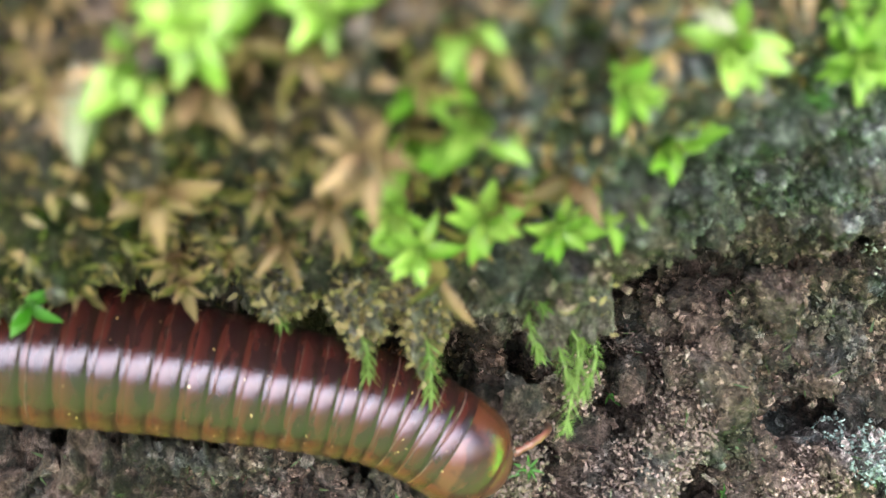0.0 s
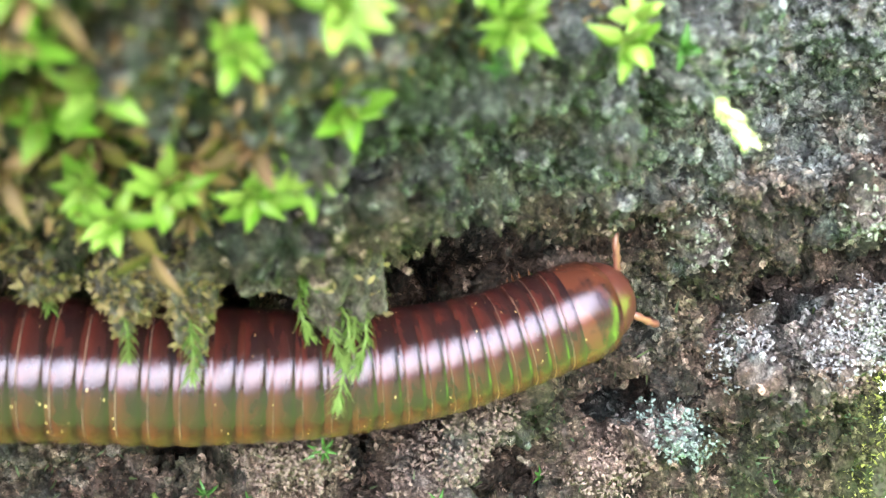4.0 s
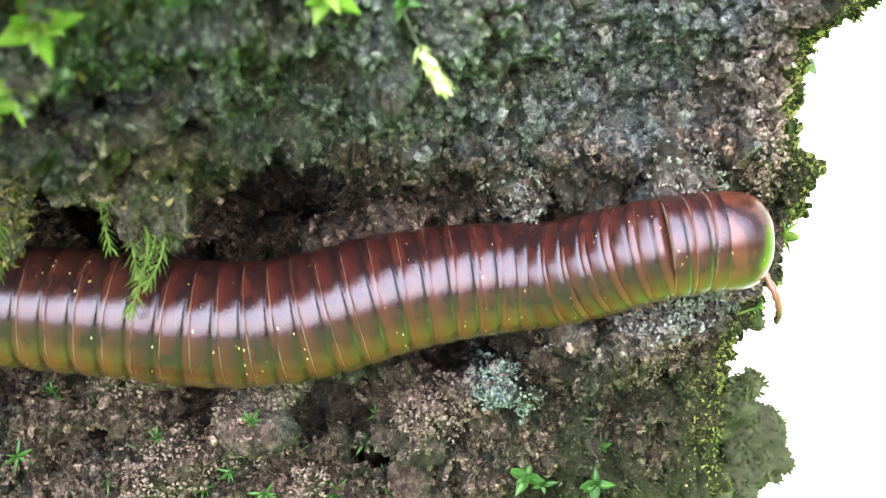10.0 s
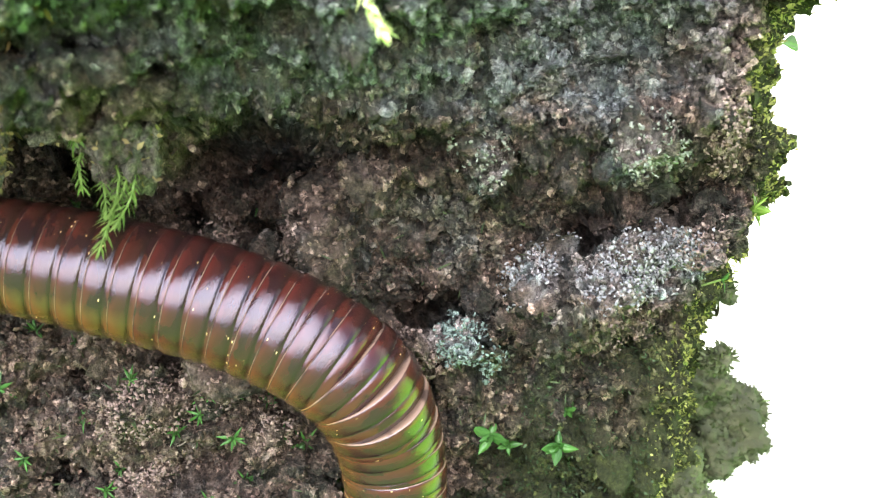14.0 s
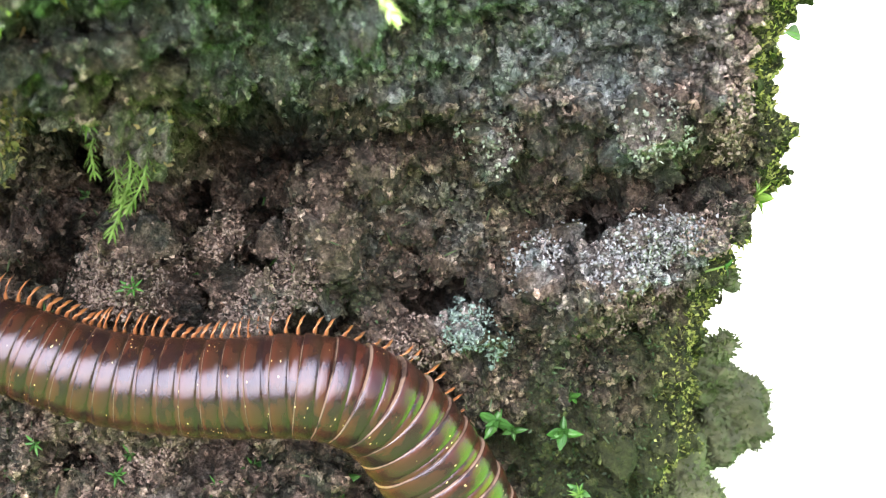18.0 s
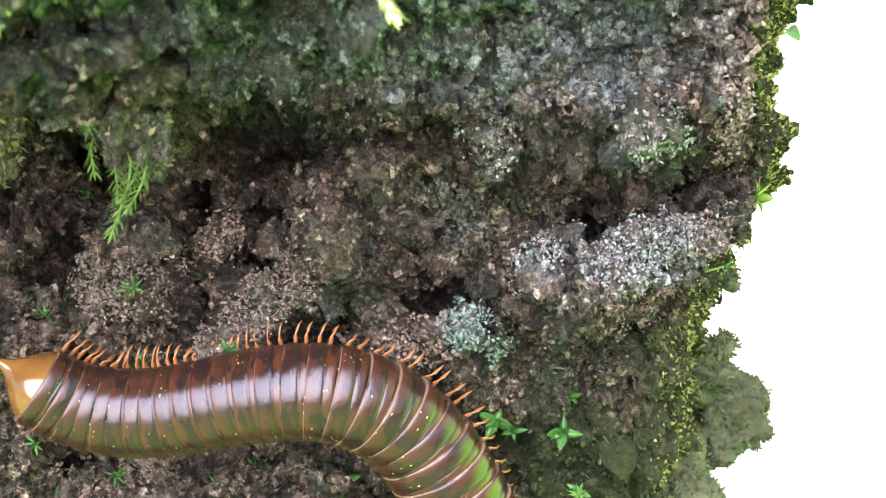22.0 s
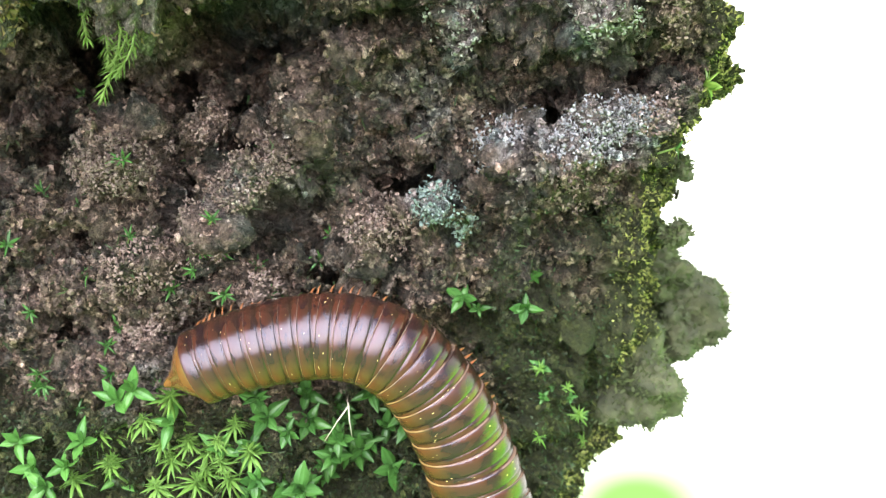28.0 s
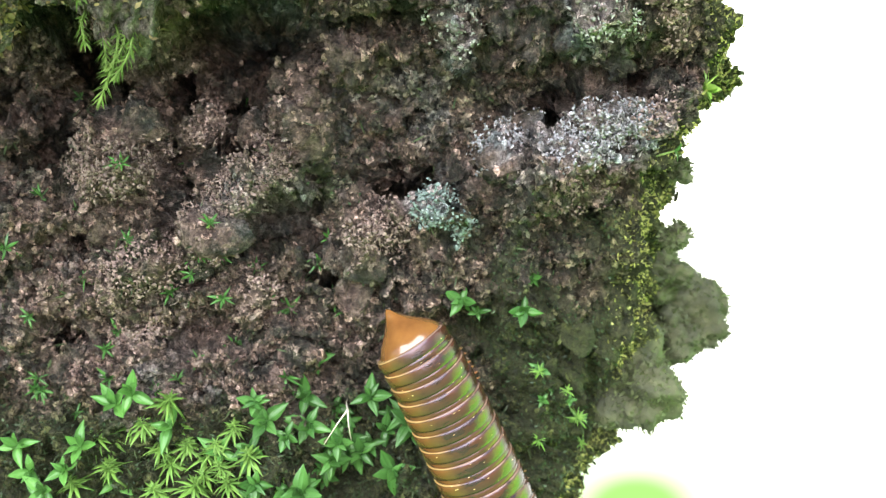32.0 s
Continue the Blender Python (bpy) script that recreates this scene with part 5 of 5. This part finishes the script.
bend(19.0, 0.00, -36, (-3.93, -0.39), (-3.67, -0.80), (-3.23, -1.11), (-2.78, -1.24), (-1.83, -1.27), (-1.06, -1.19), (-0.50, -1.34), (-0.14, -1.73), (0.08, -2.11), (0.32, -2.60))
bend(20.0, 0.00, -36, (-3.80, -0.69), (-3.54, -0.93), (-3.20, -1.17), (-2.55, -1.29), (-1.83, -1.26), (-1.06, -1.18), (-0.50, -1.36), (-0.14, -1.73), (0.08, -2.11), (0.32, -2.60))
bend(21.0, 0.00, -36, (-3.68, -0.92), (-3.42, -1.09), (-3.03, -1.32), (-2.41, -1.37), (-1.69, -1.24), (-1.02, -1.18), (-0.45, -1.38), (-0.09, -1.75), (0.13, -2.14), (0.34, -2.62))
bend(22.0, 0.00, -36, (-3.68, -0.93), (-3.42, -1.10), (-3.03, -1.33), (-2.41, -1.38), (-1.69, -1.24), (-1.02, -1.18), (-0.45, -1.38), (-0.09, -1.75), (0.13, -2.14), (0.34, -2.62))
bend(23.0, 0.00, -36, (-3.67, -0.97), (-3.43, -1.12), (-3.04, -1.37), (-2.37, -1.43), (-1.69, -1.26), (-1.01, -1.17), (-0.45, -1.33), (-0.09, -1.73), (0.10, -2.11), (0.32, -2.60))
bend(24.0, 0.00, -36, (-3.57, -1.18), (-3.22, -1.29), (-2.71, -1.45), (-2.13, -1.40), (-1.54, -1.23), (-0.92, -1.18), (-0.40, -1.39), (-0.06, -1.75), (0.15, -2.14), (0.37, -2.62))
bend(25.0, 0.00, -33, (-3.48, -1.43), (-3.11, -1.48), (-2.62, -1.61), (-2.02, -1.54), (-1.27, -1.35), (-0.78, -1.32), (-0.29, -1.50), (0.06, -1.87), (0.29, -2.36), (0.46, -2.86))
bend(25.5, 0.00, -32, (-3.18, -1.55), (-2.81, -1.57), (-2.31, -1.68), (-1.65, -1.57), (-1.04, -1.43), (-0.54, -1.46), (-0.08, -1.69), (0.23, -2.07), (0.43, -2.52), (0.61, -3.02))
bend(26.0, 0.00, -30, (-3.06, -1.85), (-2.69, -1.87), (-2.02, -1.86), (-1.35, -1.73), (-0.73, -1.66), (-0.21, -1.83), (0.11, -2.18), (0.35, -2.59), (0.56, -3.15), (0.73, -3.66))
bend(26.5, 0.00, -22, (-2.81, -2.04), (-2.43, -2.03), (-1.75, -1.98), (-1.13, -1.85), (-0.55, -1.84), (-0.08, -2.10), (0.22, -2.52), (0.43, -2.98), (0.65, -3.55))
bend(28.5, 0.00, -4, (-2.03, -2.48), (-1.72, -2.23), (-1.26, -2.02), (-0.69, -1.91), (-0.18, -2.01), (0.19, -2.30), (0.44, -2.67), (0.63, -3.08), (0.73, -3.44))
bend(29.0, 0.00, -3, (-1.82, -2.28), (-1.52, -2.11), (-1.05, -1.96), (-0.54, -1.91), (-0.12, -2.04), (0.23, -2.35), (0.46, -2.75), (0.65, -3.16), (0.75, -3.46))
bend(29.5, 0.00, -3, (-1.71, -2.16), (-1.36, -1.98), (-0.90, -1.89), (-0.43, -1.93), (-0.02, -2.15), (0.29, -2.49), (0.54, -2.95), (0.71, -3.36))
bend(30.0, 0.00, -2, (-1.46, -1.82), (-1.11, -1.78), (-0.64, -1.80), (-0.23, -1.94), (0.13, -2.23), (0.39, -2.62), (0.59, -3.05), (0.72, -3.39))
bend(30.5, 0.00, -2, (-1.15, -1.51), (-0.80, -1.62), (-0.43, -1.84), (-0.07, -2.13), (0.21, -2.46), (0.45, -2.82), (0.63, -3.21), (0.73, -3.46))
bend(31.0, 0.00, -1, (-0.60, -1.46), (-0.36, -1.75), (-0.12, -2.08), (0.14, -2.41), (0.39, -2.77), (0.59, -3.13), (0.75, -3.46))
bend(31.5, 0.00, -1, (-0.36, -1.59), (-0.18, -1.90), (0.04, -2.21), (0.27, -2.54), (0.47, -2.87), (0.65, -3.21), (0.76, -3.49))
bend(32.0, 0.00, 0, (-0.21, -1.67), (0.03, -1.96), (0.21, -2.27), (0.42, -2.67), (0.60, -3.03), (0.77, -3.39))


TIMES = np.arange(0, 32.01, 0.25)


def body_line(t):
    """Points of the body's axis in centimetres at all stations, and its lean, at t."""
    ts = [b[0] for b in BENDS]
    k = min(max(int(np.searchsorted(ts, t, side="right")) - 1, 0), len(BENDS) - 2)
    (t0, l0, a), (t1, l1, b) = BENDS[k], BENDS[k + 1]
    f = min(max((t - t0) / (t1 - t0), 0), 1)
    xz = a * (1 - f) + b * f
    kernel = np.ones(5) / 5
    xz = np.stack([np.convolve(np.pad(xz[:, i], 2, mode="reflect", reflect_type="odd"), kernel, "valid") for i in (0, 1)], 1)
    x, z = xz[:, 0], xz[:, 1]
    y = 0.35 - 0.5 * step(0.3, 1.6, x) * step(-0.7, 0.2, z) + 0.25 * step(-0.8, -1.6, z)
    brow = -1.15 - 0.9 * min(max((t - 25) / 3, 0), 1)
    sink = np.minimum(0.3 * np.maximum(brow - z, 0), 0.38)
    near = 1 + sink / (8.5 + y)
    return np.stack([x * near, y + sink, z * near], 1), l0 * (1 - f) + l1 * f


def body_frame(line, lean, s):
    """The pose at s centimetres from the tail: x to the head, z to the back."""
    i = min(max(s / 0.1, 0), len(STATIONS) - 1.001)
    k, f = int(i), i - int(i)
    at = line[k] * (1 - f) + line[k + 1] * f
    lo, hi = max(k - 1, 0), min(k + 2, len(STATIONS) - 1)
    fwd = Vector(line[hi] - line[lo]).normalized()
    back = Vector((0, -1, 0))
    back = (back - fwd * back.dot(fwd)).normalized()
    right = fwd.cross(back)
    a = radians(lean) * float(step(5.0, 8.0, s) if lean > 0 else step(6.0, 3.5, s))
    up = back * math.cos(a) - right * math.sin(a)
    side = up.cross(fwd)
    m = Matrix((fwd, side, up)).transposed().to_4x4()
    m.translation = Vector(at) * CM
    return m


def body_radius(s):
    return float(np.interp(s, [0, 0.4, 1.0, 3.0, 5.2, 7.2, 8.6, 9.4, 10.0, 10.4], [0.3, 0.355, 0.385, 0.43, 0.5, 0.5, 0.43, 0.395, 0.385, 0.36]))


def turned(profile, n=40, flat=0.0, seed=0):
    """A body of revolution about x; profile of (x, r); flat: how far its underside is pressed up."""
    v, f = [], []
    for x, r in profile:
        for k in range(n):
            a = 2 * math.pi * k / n
            c, s = math.cos(a), math.sin(a)
            zz = r * c
            if zz < 0:
                zz *= 1 - flat
            v.append((x, r * s, zz))
    for i in range(len(profile) - 1):
        for k in range(n):
            f.append((i * n + k, i * n + (k + 1) % n, (i + 1) * n + (k + 1) % n, (i + 1) * n + k))
    f.append(tuple(reversed(range(n))))
    f.append(tuple(range((len(profile) - 1) * n, len(profile) * n)))
    return v, f


RING_SHAPE = turned([(-0.6, 0.93), (-0.575, 0.984), (-0.55, 0.998), (-0.5, 1.006), (-0.38, 1.01), (-0.2, 1.011), (0.0, 1.008), (0.12, 1.002),
                     (0.19, 0.994), (0.23, 0.978), (0.27, 0.985), (0.34, 0.989), (0.42, 0.987), (0.6, 0.97), (0.85, 0.94)], 44, 0.14)
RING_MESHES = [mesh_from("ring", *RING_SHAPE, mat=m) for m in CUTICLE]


def leg_mesh(side):
    pts = [(0, 0, 0), (0.0, 0.4, -0.05), (0.03, 0.72, -0.04), (0.1, 1.0, -0.2), (0.2, 1.12, -0.45), (0.32, 1.14, -0.75)]
    pts = [(x, y * side, z) for x, y, z in pts]
    return mesh_from("leg", *tube(pts, [0.1, 0.115, 0.095, 0.085, 0.06, 0.015], 7), mat=LEG_SKIN)


LEGS = {1: leg_mesh(1), -1: leg_mesh(-1)}
millipede = tagged(new("millipede"), "glossy red-brown ringed millipede with orange legs crawling over the rock", "millipede")
RINGS, LEG_PARTS = [], []


def pitch_at(s):
    return float(np.interp(s, [0, 1, 3, 5, 7.5, 9, 10.4], [0.13, 0.15, 0.185, 0.215, 0.2, 0.15, 0.14]))


def build_millipede():
    s, i = 0.42, 0
    while s < LENGTH - 0.47:
        w = pitch_at(s)
        r = body_radius(s)
        ring = part("ring", RING_MESHES[0 if s > 5.4 else 1 if s > 3.8 else 2], None, millipede)
        ring.scale = (w * CM, r * CM, r * CM)
        RINGS.append((ring, s))
        for k, dx in enumerate((-0.25, 0.25)):
            for side in (1, -1):
                leg = part("leg", LEGS[side], None, ring)
                size = 0.175
                leg.scale = (size / w, size / r, size / r)
                LEG_PARTS.append((leg, side, dx, 2 * i + k))
        s += w
        i += 1
    for (name, mesh, mat, at) in front_and_tail():
        ob = part(name, mesh, mat, millipede)
        if name == "collar":
            ob.scale = (0.3 * CM, 0.385 * CM, 0.385 * CM)
        RINGS.append((ob, at))
        if name == "head":
            head_parts(ob)
    return i


def front_and_tail():
    tail = turned([(0.2, 0.33), (0.12, 0.345), (0.02, 0.335), (-0.06, 0.3), (-0.13, 0.24), (-0.185, 0.18), (-0.235, 0.125), (-0.28, 0.082), (-0.325, 0.053), (-0.365, 0.033), (-0.39, 0.01)], 36, 0.1)
    collum = turned([(-0.55, 0.9), (-0.55, 0.99), (-0.5, 1.0), (-0.4, 1.005), (-0.2, 1.005), (0.05, 0.99), (0.3, 0.95), (0.5, 0.88), (0.66, 0.77), (0.78, 0.62), (0.85, 0.42), (0.88, 0.2), (0.885, 0.02)], 44, 0.2)
    head = turned([(-0.25, 0.3), (-0.1, 0.325), (0.0, 0.325), (0.1, 0.305), (0.18, 0.265), (0.24, 0.2), (0.275, 0.12), (0.285, 0.02)], 36, 0.15)
    for data, name, mat, at in ((tail, "tail", TAN, 0.36), (collum, "collar", COLLAR, LENGTH - 0.32), (head, "head", HEAD_SKIN, LENGTH - 0.2)):
        v = data[0] if name == "collar" else [(x * CM, y * CM, z * CM) for x, y, z in data[0]]
        yield name, mesh_from(name, v, data[1], mat=mat), mat, at


ANTENNAE = []
# time, then swing to the side and lift of the one antenna and of the other, in degrees
FEELING = [(0.0, 25, 10, -20, -30), (0.5, 60, 30, -20, -30), (1.0, 75, 30, 30, 10), (1.5, 70, 40, 30, 10), (2.0, 55, 50, 25, 40), (2.5, 60, 50, 10, 30), (4.5, 70, 30, -10, -20), (5.0, 60, 20, -20, -40),
           (5.5, 30, -30, -20, -40), (6.0, 20, -40, -30, -40), (6.5, 60, 40, -60, 0), (7.0, 50, 10, -40, -20), (7.5, 30, -30, -70, 0), (8.0, 60, 10, -60, 15), (8.5, 65, 30, -50, 25), (9.0, 20, -30, -40, 20),
           (9.5, -10, -30, -60, 10), (10.0, 10, -30, -35, 15), (10.5, 80, 30, 25, 35), (10.8, 45, 30, -15, 40), (11.1, 35, 40, -20, 40), (11.5, 45, -10, -20, -30), (12.0, -10, -30, -50, 0), (12.5, -5, 10, -50, 40),
           (13.0, 10, 10, -45, 40), (14.0, 20, 20, -25, 20), (32.0, 20, 20, -25, 20)]


def head_parts(head):
    for side in (1, -1):
        pts, radii = [(0, 0, 0)], [0.022]
        x, y, z = 0.0, 0.0, 0.0
        for k in range(6):
            dx, dy, dz = 0.09 - 0.006 * k, 0.07 * side * (1 - 0.28 * k), 0.03 - 0.022 * k
            pts.append((x + dx * 0.7, y + dy * 0.7, z + dz * 0.7))
            radii.append(0.036 - 0.001 * k)
            x, y, z = x + dx, y + dy, z + dz
            pts.append((x, y, z))
            radii.append(0.024)
        pts.append((x + 0.03, y, z - 0.02))
        radii.append(0.01)
        v, f = tube([(a * CM, b * CM, c * CM) for a, b, c in pts], [r * CM for r in radii], 8)
        ant = part("antenna", mesh_from("antenna", v, f, mat=FEELER), None, head, "red-brown jointed antenna")
        ant.location = (0.2 * CM, 0.16 * side * CM, 0.14 * CM)
        ANTENNAE.append((ant, side))
        ball = [(x * CM * 0.07, r * CM * 0.07) for x, r in ((-1, 0.05), (-0.7, 0.7), (0, 1), (0.7, 0.7), (1, 0.05))]
        eye = part("eye", mesh_from("eye", *turned(ball, 12), mat=EYE), None, head, "small dark eye patch")
        eye.location = (0.05 * CM, 0.19 * side * CM, 0.13 * CM)


build_millipede()


def motions():
    lines = [(t, *body_line(t)) for t in TIMES]
    for ob, s in RINGS:
        size = ob.scale.copy()
        rows = []
        for t, line, lean in lines:
            m = body_frame(line, lean, s)
            if ob.name.startswith("head"):
                out = float(np.interp(t, [1, 2, 2.5, 4.5, 5, 10.3, 10.8, 11.2, 11.5, 12.2, 12.5, 13.0], [0.2, 0.7, 0.8, 0.4, 0, 0, 1, 1, 0.1, 0, 0.7, 0.3]))
                m = m @ pose(-0.0008 + 0.002 * out, 0, -0.0018 + 0.0012 * out, 0, 45 - 33 * out, 0)
            rows.append((t, m))
        walk(ob, rows)
        ob.scale = size
    for leg, side, dx, k in LEG_PARTS:
        size = leg.scale.copy()
        rows = []
        for t in TIMES:
            ph = k * 0.45 - t * 3.6
            m = pose(dx, side * 0.42, -0.74, 10 * side * math.cos(ph), 0, (26 * math.sin(ph) + 9 * math.sin(5.1 * k)) * side)
            rows.append((t, m))
        walk(leg, rows)
        leg.scale = size
    for ant, side in ANTENNAE:
        base = ant.location.copy()
        rows = []
        for t in TIMES:
            i = 1 if side > 0 else 3
            yaw, lift = (float(np.interp(t, [r[0] for r in FEELING], [r[k] for r in FEELING])) for k in (i, i + 1))
            rows.append((t, Matrix.Translation(base) @ pose(0, 0, 0, 0, -lift + 6 * math.sin(5.1 * t + side), yaw + 7 * math.sin(4.3 * t + 1.7 * side))))
        walk(ant, rows)


motions()
